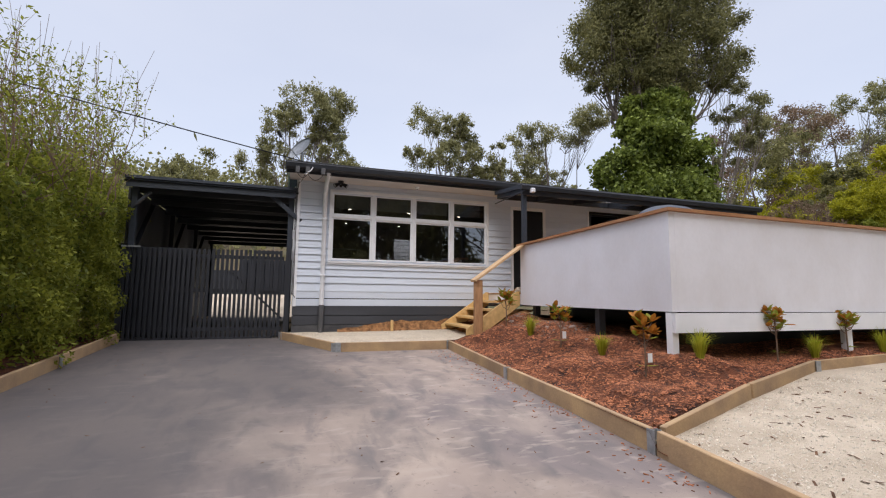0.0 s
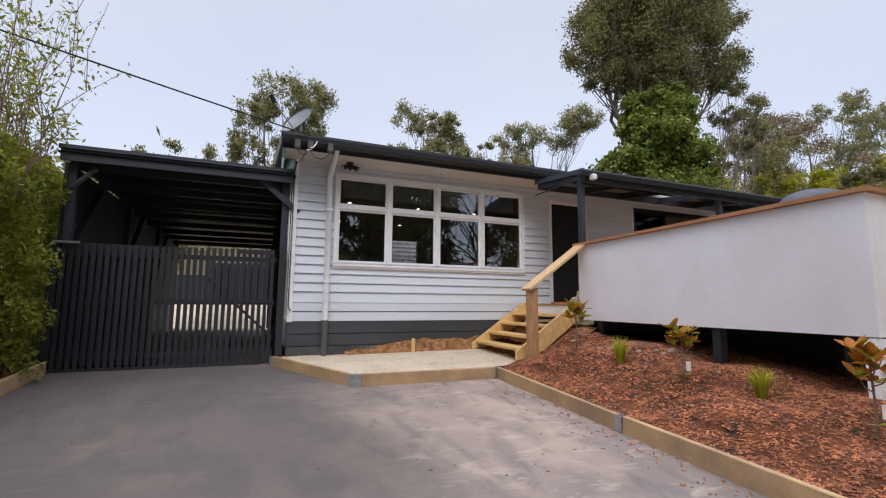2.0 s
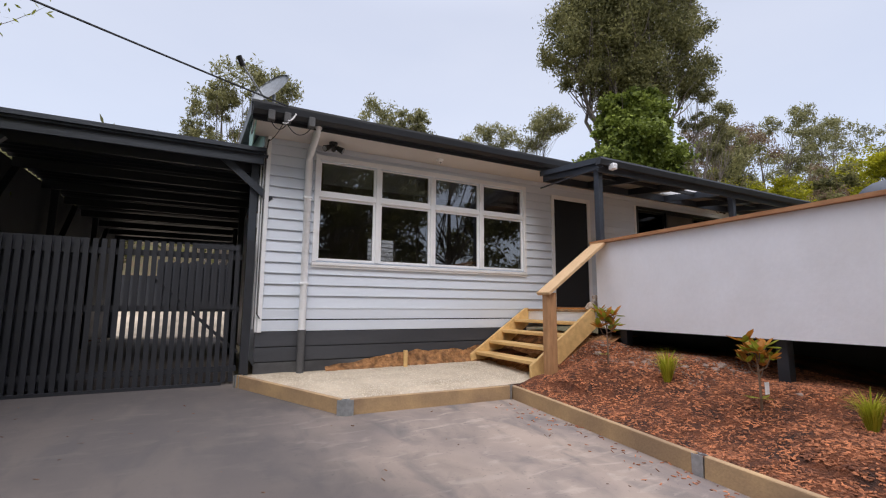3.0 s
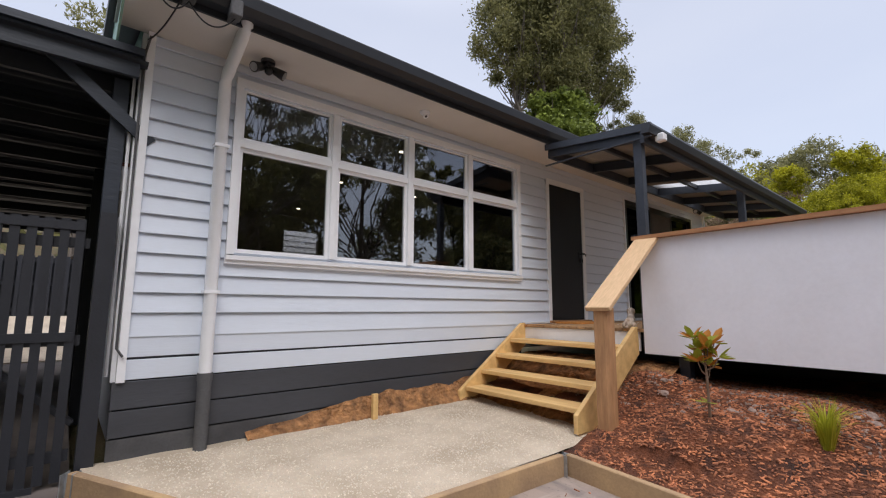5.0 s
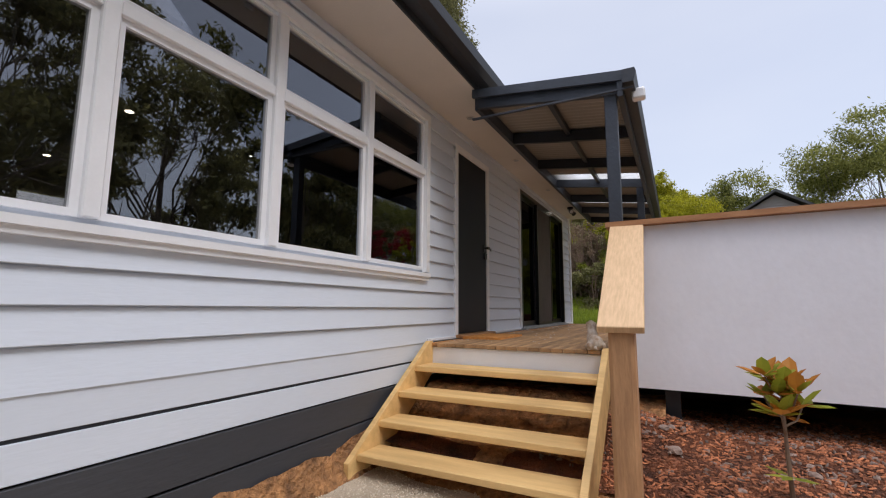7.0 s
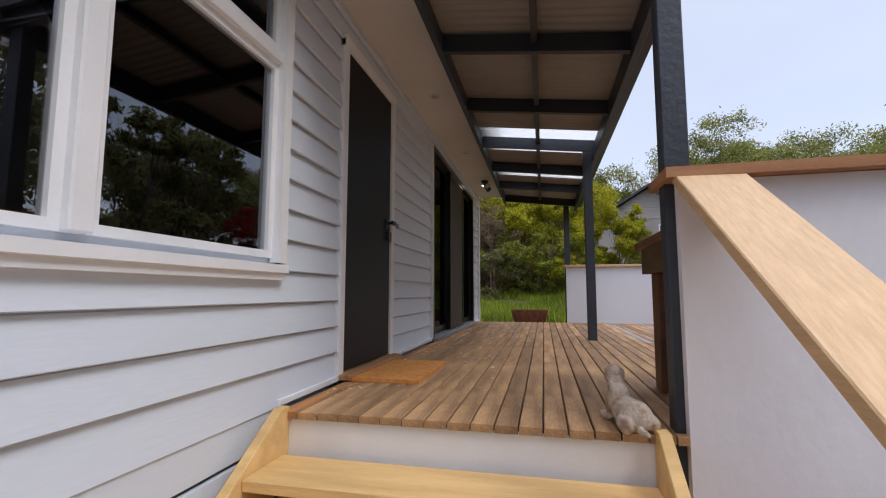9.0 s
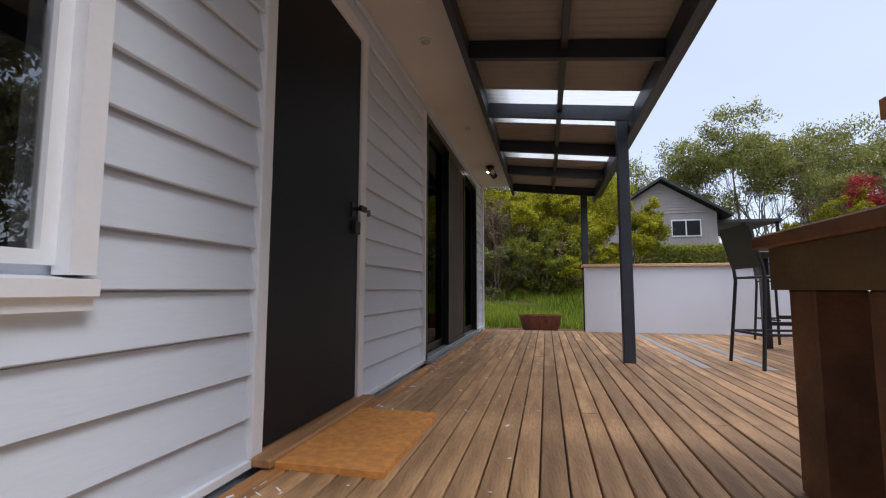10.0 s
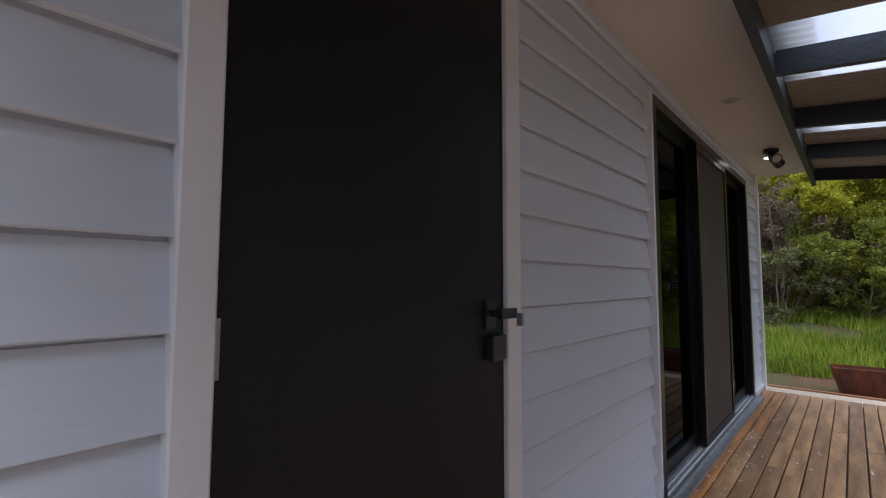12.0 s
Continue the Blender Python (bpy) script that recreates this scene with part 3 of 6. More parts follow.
# plinth boards
for z0, z1, m_ in ((1.772, 1.962, PLINTH), (1.580, 1.760, PLINTH)):
    bm = bmesh.new()
    box(bm, -0.02, 4.38, 8.180, 8.21, z0, z1)
    bevelled(bm, 0.003)
    part("plinth_board", bm, m_, wall_s)
bm = bmesh.new()
prism(bm, ((-0.02, 1.34), (1.1, 1.38), (2.04, 1.50), (2.04, 1.568), (-0.02, 1.568)), "y", 8.182, 8.21)
part("plinth_board", bm, PLINTH_D, wall_s)
# charcoal strip and sheet stand in for the subfloor shade behind the gaps
bx("gap_shade_strip", (0.0, 4.38, 8.203, 8.209, 2.10, 2.14), CHAR, wall_s, "charcoal strip standing in for the shade inside the open board gap")
structure(bx("plinth_gap_shade", (0.0, 4.4, 8.23, 8.3, 1.3, 1.97), CHAR), "charcoal sheet added behind the plinth boards to shade their gaps")

# soil bank under the plinth
def soil_bank():
    verts, faces = [], []
    n = 60
    for i in range(n + 1):
        x = 0.9 + i * 3.4 / n
        top = 1.50 + min(1, max(0, (x - 1.1) / 1.0)) * 0.15 + 0.05 * noise.noise((x * 5, 0, 0)) + max(0, x - 3.2) * 0.22
        g = terrace_z(x, 8.1)
        for k in range(6):
            f = k / 5
            y = 8.07 + 0.10 * f ** 0.7 + 0.035 * noise.noise((x * 4, f * 3, 2))
            verts.append((x, min(y, 8.2), g - 0.03 + (top - g + 0.03) * f + 0.01 * noise.noise((x * 9, f * 5, 7))))
    for i in range(n):
        for k in range(5):
            a = i * 6 + k
            faces.append((a, a + 6, a + 7, a + 1))
    structure(from_arrays("ground_bank", verts, faces, BANK, smooth=True), "exposed red-brown soil under the wall")


soil_bank()
sheet("ground_bank_steps", 3.45, 4.8, 6.2, 8.16, 0.06, lambda x, y: 1.42 + 0.50 * min(1.0, max(0.0, (x - 3.45) / 1.0)) + 0.035 * noise.noise((x * 5, y * 5, 3)), BANK, label="exposed orange soil rising under the steps")
tagged(bx("peg", (2.02, 2.075, 8.02, 8.06, 1.36, 1.67), PINE, bev=0.004), "weathered timber peg against the plinth", "stake")


# windows
def big_window():
    win = structure(base("window_1", "", ""), "white timber window of eight panes with a deep sill")
    Y = 8.16
    bm = bmesh.new()
    box(bm, WX0 - 0.06, WX1 + 0.06, Y - 0.012, Y + 0.04, WZ1, WZ1 + 0.065)
    box(bm, WX0 - 0.06, WX0, Y - 0.010, Y + 0.04, WZ0 - 0.02, WZ1)
    box(bm, WX1, WX1 + 0.06, Y - 0.010, Y + 0.04, WZ0 - 0.02, WZ1)
    part("architrave", bm, TRIM, win)
    bm = bmesh.new()
    prism(bm, ((Y + 0.06, WZ0 - 0.02), (Y - 0.022, WZ0 - 0.03), (Y - 0.022, WZ0 - 0.066), (Y - 0.004, WZ0 - 0.068), (Y - 0.004, WZ0 - 0.098), (Y + 0.06, WZ0 - 0.098)), "x", WX0 - 0.065, WX1 + 0.062)
    part("sill", bm, TRIM, win)
    mull = [1.61, 2.53, 3.45]
    edges = [WX0] + [c + s * 0.035 for c in mull for s in (-1, 1)] + [WX1]
    for c in mull:
        bx("mullion", (c - 0.035, c + 0.035, Y, Y + 0.09, WZ0, WZ1), TRIM, win, bev=0.006)
    TZ = 3.895
    for i in range(4):
        a, b = edges[2 * i], edges[2 * i + 1]
        bx("transom", (a, b, Y + 0.006, Y + 0.085, TZ - 0.032, TZ + 0.032), TRIM, win, bev=0.004)
        for z0, z1 in ((WZ0, TZ - 0.032), (TZ + 0.032, WZ1)):
            bm = bmesh.new()
            f = 0.032
            box(bm, a, b, Y + 0.03, Y + 0.07, z0, z0 + f)
            box(bm, a, b, Y + 0.03, Y + 0.07, z1 - f, z1)
            box(bm, a, a + f, Y + 0.03, Y + 0.07, z0 + f, z1 - f)
            box(bm, b - f, b, Y + 0.03, Y + 0.07, z0 + f, z1 - f)
            part("sash", bm, TRIM, win)
            p = bx("pane", (a + f - 0.005, b - f + 0.005, Y + 0.048, Y + 0.052, z0 + f - 0.005, z1 - f + 0.005), CLEAR, win)
            p.visible_shadow = False
    return win


big_window()


def roller_blind(x0, x1):
    ob = base("roller_blind", "pale roller blind drawn part way behind the top panes", "blind", (x0, 8.34, 4.40), "blinds")
    bm = bmesh.new()
    tube(bm, [(0, 0, 0), (x1 - x0, 0, 0)], 0.025)
    part("roller", bm, INNERW, ob, smooth=True)
    bx("blind_fabric", (0.01, x1 - x0 - 0.01, -0.002, 0.002, -0.30, -0.02), INNERW, ob)


for a, b in ((0.8, 1.57), (1.66, 2.48), (2.58, 3.40), (3.5, 4.26)):
    roller_blind(a, b)


def hinged_door():
    d = structure(base("door_1", "", ""), "closed charcoal flush door in a white frame")
    bm = bmesh.new()
    box(bm, DX0 - 0.05, DX0 + 0.015, 8.166, 8.24, DZ0, DZ1 + 0.02)
    box(bm, DX1 - 0.03, DX1 + 0.045, 8.166, 8.24, DZ0, DZ1 + 0.02)
    box(bm, DX0 - 0.05, DX1 + 0.045, 8.163, 8.24, DZ1 - 0.03, DZ1 + 0.045)
    bevelled(bm, 0.004)
    part("door_frame", bm, TRIM, d)
    bx("door_leaf", (DX0 + 0.018, DX1 - 0.033, 8.182, 8.222, 2.325, DZ1 - 0.033), DOORM, d)
    bx("threshold", (DX0 - 0.05, DX1 + 0.05, 8.09, 8.24, 2.285, 2.318), THRESH, d, "worn timber threshold", bev=0.006)
    for z in (2.51, 3.315, 4.13):
        bm = bmesh.new()
        tube(bm, [(DX0 + 0.018, 8.176, z - 0.05), (DX0 + 0.018, 8.176, z + 0.05)], 0.006)
        box(bm, DX0 + 0.0, DX0 + 0.022, 8.176, 8.182, z - 0.05, z + 0.05)
        part("hinge", bm, STEEL, d)
    bm = bmesh.new()
    box(bm, 5.795, 5.84, 8.172, 8.182, 3.29, 3.37)
    tube(bm, [(5.817, 8.172, 3.335), (5.817, 8.135, 3.335)], 0.011)
    box(bm, 5.795, 5.87, 8.118, 8.136, 3.322, 3.35)
    part("door_handle", bm, BLACKM, d, "black lever handle")
    bx("deadlock", (5.805, 5.872, 8.155, 8.182, 3.20, 3.272), BLACKM, d, "square black deadlock", bev=0.004)
    bm = bmesh.new()
    box(bm, 5.866, 5.878, 8.100, 8.118, 3.300, 3.335)
    part("key", bm, STEEL, d)


hinged_door()


def sliding_door():
    d = structure(base("door_2", "", ""), "wide black aluminium sliding door with dark glass and a screen leaf")
    bm = bmesh.new()
    box(bm, SX0 + 0.02, SX0 + 0.09, 8.160, 8.26, SZ0 - 0.01, SZ1 + 0.03)
    box(bm, SX1 - 0.03, SX1 + 0.03, 8.160, 8.26, SZ0 - 0.01, SZ1 + 0.03)
    box(bm, SX0 + 0.09, SX1 - 0.03, 8.160, 8.26, SZ1 - 0.03, SZ1 + 0.03)
    part("door_frame", bm, BLACK, d)
    bm = bmesh.new()
    box(bm, SX0 - 0.01, SX1 + 0.05, 8.09, 8.24, 2.285, 2.305)
    for y in (8.13, 8.17, 8.205, 8.235):
        box(bm, SX0, SX1, y, y + 0.006, 2.305, 2.325)
    part("track", bm, STEEL, d)
    w = (SX1 - SX0) / 3
    for i, y in ((0, 8.225), (1, 8.19), (2, 8.225)):
        a, b = SX0 + 0.03 + i * (w - 0.01), SX0 + 0.03 + (i + 1) * (w - 0.01)
        bm = bmesh.new()
        box(bm, a, a + 0.05, y, y + 0.03, 2.325, SZ1 - 0.03)
        box(bm, b - 0.05, b, y, y + 0.03, 2.325, SZ1 - 0.03)
        box(bm, a + 0.05, b - 0.05, y, y + 0.03, 2.325, 2.40)
        box(bm, a + 0.05, b - 0.05, y, y + 0.03, SZ1 - 0.08, SZ1 - 0.03)
        part("leaf_frame", bm, BLACK, d)
        bx("pane", (a + 0.05, b - 0.05, y + 0.013, y + 0.017, 2.40, SZ1 - 0.08), DARKGL, d)
    a = SX0 + 0.03 + w - 0.02
    bm = bmesh.new()
    box(bm, a, a + 0.045, 8.165, 8.186, 2.325, SZ1 - 0.03)
    box(bm, a + w - 0.045, a + w, 8.165, 8.186, 2.325, SZ1 - 0.03)
    box(bm, a + 0.045, a + w - 0.045, 8.165, 8.186, 2.325, 2.37)
    box(bm, a + 0.045, a + w - 0.045, 8.165, 8.186, SZ1 - 0.075, SZ1 - 0.03)
    part("screen_frame", bm, BLACK, d)
    bx("screen_mesh", (a + 0.045, a + w - 0.045, 8.175, 8.177, 2.37, SZ1 - 0.075), SCREEN, d, "brown-grey insect mesh")
    bx("door_handle", (SX0 + 0.10, SX0 + 0.125, 8.19, 8.225, 3.2, 3.42), BLACK, d, bev=0.004)


SCREEN = mat("insect_mesh", (0.075, 0.06, 0.05), 0.7, var=0.15, scale=3, bump=0.3, bscale=400)
sliding_door()

# ---- inside the front room ----
structure(bx("wall_inner_stub", (4.5, 5.8, 13.2, 13.28, 2.29, SOF), PLASTER), "short inner wall")
for x, y in ((1.41, 9.15), (3.08, 9.15), (4.72, 9.15), (1.43, 11.1), (3.15, 11.1), (4.72, 11.1), (3.42, 13.6), (6.25, 13.5), (1.6, 13.6), (6.3, 11.1)):
    ob = base("downlight", "small round recessed ceiling downlight, lit", "ceiling light", (x, y, SOF + 0.01), "ceiling downlights")
    bm = bmesh.new()
    tube(bm, [(0, 0, -0.006), (0, 0, 0.004)], 0.055, 16)
    part("rim", bm, TRIM, ob)
    bm = bmesh.new()
    tube(bm, [(0, 0, -0.008), (0, 0, -0.0065)], 0.04, 16)
    part("lens", bm, DOWN, ob)
bm = bmesh.new()
rim = [(math.cos(a * math.pi / 12) * 0.21, 0, math.sin(a * math.pi / 12) * 0.26) for a in range(24)]
tube(bm, rim + rim[:1], 0.018, 6)
mirror = base("wall_mirror", "oval dark-framed mirror on the inner wall", "mirror", (5.12, 13.165, 4.02))
part("frame", bm, BLACKM, mirror)
bm = bmesh.new()
prism(bm, [(p[0], p[2]) for p in rim], "y", 0.012, 0.02)
part("glass", bm, DARKGL, mirror)
cab = base("kitchen_cabinet", "pale kitchen cabinet with a bench top against the side wall", "cabinet", (0.5, 12.2, 2.29))
bx("body", (-0.36, 1.3, 0.0, 0.6, 0.0, 1.3), CREAMR, cab, bev=0.01)
bx("worktop", (-0.37, 1.33, -0.02, 0.62, 1.3, 1.34), INNERW, cab, bev=0.004)
bx("door", (-0.3, 0.45, -0.02, -0.001, 0.1, 1.2), CREAMR, cab, bev=0.003)
bx("door", (0.48, 1.24, -0.02, -0.001, 0.1, 1.2), CREAMR, cab, bev=0.003)
tv = base("wall_shelf", "dark floating shelf on two brackets on the inner wall", "shelf", (4.9, 11.0, 3.35))
bx("board", (-0.9, 0.6, 1.95, 2.19, 0.0, 0.05), BLACKM, tv, bev=0.004)
bx("bracket", (-0.7, -0.66, 2.0, 2.19, -0.18, 0.0), BLACKM, tv)
bx("bracket", (0.3, 0.34, 2.0, 2.19, -0.18, 0.0), BLACKM, tv)
# white boards of the wall behind, seen through the rear opening
for k in range(20):
    bm = bmesh.new()
    z0 = 1.6 + k * 0.15
    prism(bm, ((16.2, z0), (16.17, z0), (16.194, z0 + 0.148), (16.2, z0 + 0.148)), "x", 2.0, 7.0)
    part("board", bm, WHITE, bpy.data.objects["wall_outhouse"])


# ---- eaves fittings ----
def downpipe():
    ob = base("downpipe", "round white downpipe with a dark lower end at the house corner", "downpipe", (0.558, 8.115, 0))
    bm = bmesh.new()
    tube(bm, [(0.02, -0.46, 4.80), (0.02, -0.46, 4.66), (0.01, -0.40, 4.60), (0.0, -0.06, 4.42), (0, 0, 4.36), (0, 0, 1.90)], 0.048, 14)
    part("pipe", bm, TRIM, ob, smooth=True)
    bm = bmesh.new()
    tube(bm, [(0, 0, 1.98), (0, 0, 1.90), (0, 0, 1.36)], [0.05, 0.05, 0.048], 14)
    tube(bm, [(0, 0, 1.93), (0, 0, 1.99)], 0.055, 14)
    part("pipe_foot", bm, PLINTH_D, ob, "scuffed dark pipe foot", smooth=True)
    for z in (2.6, 3.8):
        bx("clip", (-0.055, 0.055, -0.05, 0.07, z, z + 0.025), TRIM, ob)


downpipe()


def spotlight(x, y, heads=2):
    ob = base("security_light", "black twin-head spotlight with a sensor under the soffit", "outdoor light", (x, y, SOF), "spotlights")
    bm = bmesh.new()
    tube(bm, [(0, 0, 0), (0, 0, -0.03)], 0.06, 14)
    tube(bm, [(0, 0, -0.03), (0, 0, -0.06)], 0.03, 10)
    part("mount", bm, BLACKM, ob, smooth=True)
    for s in (-1, 1):
        bm = bmesh.new()
        tube(bm, [(s * 0.02, 0, -0.06), (s * 0.055, -0.01, -0.075), (s * 0.13, -0.05, -0.12)], [0.02, 0.034, 0.046], 12)
        h = part("head", bm, BLACKM, ob, smooth=True)
        bm = bmesh.new()
        tube(bm, [(s * 0.1305, -0.0505, -0.1205), (s * 0.133, -0.052, -0.122)], 0.036, 12)
        part("lens", bm, STEEL, h)
    bm = bmesh.new()
    bmesh.ops.create_uvsphere(bm, u_segments=12, v_segments=8, radius=0.034, matrix=pose(0, -0.03, -0.11))
    part("sensor", bm, BLACKM, ob, smooth=True)


spotlight(0.86, 8.0)
spotlight(9.75, 7.9)


def detector(x, y):
    ob = base("eave_sensor", "small white round sensor under the soffit", "sensor", (x, y, SOF))
    bm = bmesh.new()
    tube(bm, [(0, 0, 0), (0, 0, -0.02), (0, 0, -0.03)], [0.055, 0.055, 0.03], 14)
    tube(bm, [(0, 0, -0.03), (0, -0.02, -0.06)], [0.028, 0.032], 10)
    part("body", bm, TRIM, ob, smooth=True)
    bm = bmesh.new()
    tube(bm, [(0, -0.0205, -0.0605), (0, -0.023, -0.064)], 0.014, 8)
    part("lens", bm, BLACKM, ob)


detector(2.53, 7.92)
for x, lit in ((4.9, 0), (6.46, 0), (8.2, 0), (10.04, 1)):
    ob = base("soffit_downlight", "round recessed soffit downlight" + (", lit" if lit else ", unlit"), "ceiling light", (x, 7.95, SOF), "soffit lights")
    bm = bmesh.new()
    tube(bm, [(0, 0, -0.008), (0, 0, 0.0)], 0.05, 16)
    part("rim", bm, SOFFIT, ob)
    bm = bmesh.new()
    tube(bm, [(0, 0, -0.0095), (0, 0, -0.0085)], 0.036, 16)
    part("lens", bm, DOWN if lit else STEEL, ob)


def sag(p, q, drop, n=14):
    p, q = Vector(p), Vector(q)
    return [p.lerp(q, i / n) - Vector((0, 0, 4 * drop * (i / n) * (1 - i / n))) for i in range(n + 1)]


for x in (-0.03, 0.16, 0.46):
    ob = base("junction_box", "brown electrical junction box on the gutter board", "electrical box", (x, 7.60, 4.60), "junction boxes")
    bx("body", (-0.04, 0.04, -0.13, -0.03, 0.0, 0.13), PLINTH_D, ob, bev=0.008)
    bx("back_plate", (-0.032, 0.032, -0.03, 0.03, 0.02, 0.11), PLINTH_D, ob)
for p, q, d in (((-0.03, 7.53, 4.60), (0.16, 7.53, 4.60), 0.09), ((0.16, 7.53, 4.60), (0.46, 7.53, 4.60), 0.12), ((0.12, 7.55, 4.62), (0.0, 8.15, 4.55), 0.05)):
    bm = bmesh.new()
    tube(bm, sag(p, q, d), 0.006, 5)
    tagged(part("eave_cable", bm, BLACKM), "loose black cable looping under the eaves", "cable", "eave cables")
bm = bmesh.new()
tube(bm, sag((0.26, 7.50, 4.74), (0.16, 7.47, 4.62), 0.03), 0.011, 6)
tube(bm, sag((0.26, 7.50, 4.74), (0.10, 7.47, 4.58), 0.05), 0.007, 6)
tagged(part("eave_cable", bm, TRIM), "white cable tails at the service connection", "cable", "eave cables")
bm = bmesh.new()
tube(bm, sag((0.16, 7.50, 4.82), (-24.0, 0.2, 8.3), 0.35, 30), 0.011, 5)
tagged(part("service_wire", bm, BLACKM), "black overhead service wire running to the eaves", "wire")
for x, r in ((-0.015, 0.009), (-0.055, 0.012)):
    bm = bmesh.new()
    tube(bm, [(x + 0.03, 8.14, 4.58), (x, 8.16, 4.4), (x, 8.15, 3.2), (x, 8.15, 2.2), (x + 0.04, 8.14, 2.14)] if r < 0.01 else [(x, 8.27, 4.5), (x, 8.25, 3.0), (x, 8.25, 2.0)], r, 6)
    tagged(part("wall_cable", bm, TRIM if r > 0.01 else PLINTH_D), "cable run clipped down the house corner", "cable", "corner cables")
mb = base("meter_box", "rust-stained pale metal meter box on the side wall", "electrical box", (-0.09, 8.34, 2.95))
bx("body", (-0.06, 0.085, 0.0, 0.42, 0.0, 0.62), TRIM, mb, bev=0.01)
bx("lid", (-0.075, 0.09, -0.01, 0.43, 0.62, 0.645), RUST, mb, "rusty lid")
bx("window", (-0.065, -0.061, 0.1, 0.3, 0.25, 0.5), BLACKM, mb)
bx("front_window", (-0.02, 0.03, -0.004, 0.0, 0.22, 0.42), CREAMR, mb)


def dish():
    ob = base("satellite_dish", "grey satellite dish on a roof mount above the corner", "satellite dish", (0.02, 8.15, 4.93))
    bm = bmesh.new()
    rings, n = [], 24
    for k in range(6):
        r = 0.32 * k / 5
        rings.append([bm.verts.new((r * math.cos(2 * math.pi * j / n), r * math.sin(2 * math.pi * j / n) * 0.92, r * r * 0.55)) for j in range(n)])
    for r0, r1 in zip(rings[1:], rings[2:]):
        for j in range(n):
            bm.faces.new((r0[j], r0[(j + 1) % n], r1[(j + 1) % n], r1[j]))
    bm.faces.new(rings[1])
    ext = bmesh.ops.solidify(bm, geom=bm.faces[:], thickness=0.012)
    d = part("reflector", bm, STEEL, ob, smooth=True)
    d.matrix_basis = look((0.0, -0.02, 0.34), (-1.4, -1.0, 1.35)) @ pose(0, 0, 0, 180, 0, 0)
    bm = bmesh.new()
    tube(bm, [(0.03, 0.05, -0.03), (0.03, 0.05, 0.3)], 0.022, 8)
    tube(bm, [(0.03, 0.05, 0.3), (0.0, 0.0, 0.34)], 0.03, 8)
    part("mast", bm, STEEL, ob)
    bm = bmesh.new()
    tube(bm, [(0.0, 0.0, 0.1), (-0.42, -0.3, 0.50)], 0.012, 6)
    part("arm", bm, STEEL, ob)
    bm = bmesh.new()
    tube(bm, [(-0.40, -0.29, 0.47), (-0.46, -0.33, 0.58)], 0.035, 8)
    part("receiver", bm, BLACKM, ob)


dish()


# ---- deck ----
DZ, DK0, DK1, DS = 2.28, 4.36, 10.62, 2.86
deck = structure(base("deck", "", ""), "timber deck of long weathered boards")
bx("joist_frame", (DK0 + 0.06, DK1 - 0.02, 6.5, 8.16, 2.10, 2.245), CHAR, deck)
bx("joist_frame", (4.51, DK1 - 0.02, DS, 6.498, 2.10, 2.245), CHAR, deck)
bm = bmesh.new()
box(bm, DK0 - 0.0, DK0 + 0.035, 6.55, 8.14, 2.05, 2.245)
part("fascia", bm, TRIM, deck, "white painted deck edge board")
y = 8.135
row = 0
rng = random.Random(4)
board_meshes = {}


def deck_board(x0, x1, y0, y1, m_):
    key = (round(x1 - x0, 2), m_.name)
    if key not in board_meshes:
        bm = bmesh.new()
        w, h = y1 - y0, 0.03
        prism(bm, ((0, 0), (w, 0), (w, h - 0.004), (w - 0.004, h), (0.004, h), (0, h - 0.004)), "x", 0, x1 - x0)
        bmesh.ops.recalc_face_normals(bm, faces=bm.faces[:])
        me = bpy.data.meshes.new("deck_board")
        bm.to_mesh(me)
        bm.free()
        me.materials.append(m_)
        board_meshes[key] = me
    ob = new("deck_board", board_meshes[key])
    ob.parent = deck
    ob.matrix_basis = pose(x0, y0, 2.25 + rng.uniform(-0.0015, 0.0015), 0, 0, rng.uniform(-0.02, 0.02))


BOARDS_LATER = []
while y - 0.088 > DS:
    BOARDS_LATER.append((y - 0.088, y, row))
    y -= 0.0945
    row += 1
# stairs
def stairs():
    ob = base("stairs", "new pine steps with four open treads up to the deck", "stairs", (0, 0, 0))
    for y0, y1 in ((8.09, 8.135), (6.56, 6.605)):
        bm = bmesh.new()
        prism(bm, ((3.20, 1.40), (3.46, 1.40), (4.36, 2.02), (4.36, 2.30), (4.30, 2.30), (3.20, 1.56)), "y", y0, y1)
        bevelled(bm, 0.003)
        part("stringer", bm, PINE, ob)
    for k in range(4):
        x, z = 3.30 + k * 0.255, 1.60 + k * 0.17
        bm = bmesh.new()
        box(bm, x - 0.02, x + 0.25, 6.605, 8.09, z - 0.045, z)
        bevelled(bm, 0.005)
        part("tread", bm, PINE, ob)
    return ob


stairs()
rail = base("handrail", "rough brown newel post with a broad sloping pine rail", "handrail", (0, 0, 0))
bm = bmesh.new()
prism(bm, [(3.355 + 0.076 * sx, 6.362 + 0.066 * sy) for sx, sy in ((-1, -0.7), (-0.75, -1), (0.75, -1), (1, -0.7), (1, 0.7), (0.75, 1), (-0.75, 1), (-1, 0.7))], "z", 1.2, 2.50)
part("newel_post", bm, NEWEL, rail)
bm = bmesh.new()
beam(bm, (3.25, 6.36, 2.485), (4.32, 6.395, 3.222), 0.235, 0.042)
bevelled(bm, 0.004)
part("rail", bm, RAILW, rail)

# parapets
def parapet(name, dims, label):
    return structure(bx(name, dims, RENDER), label)


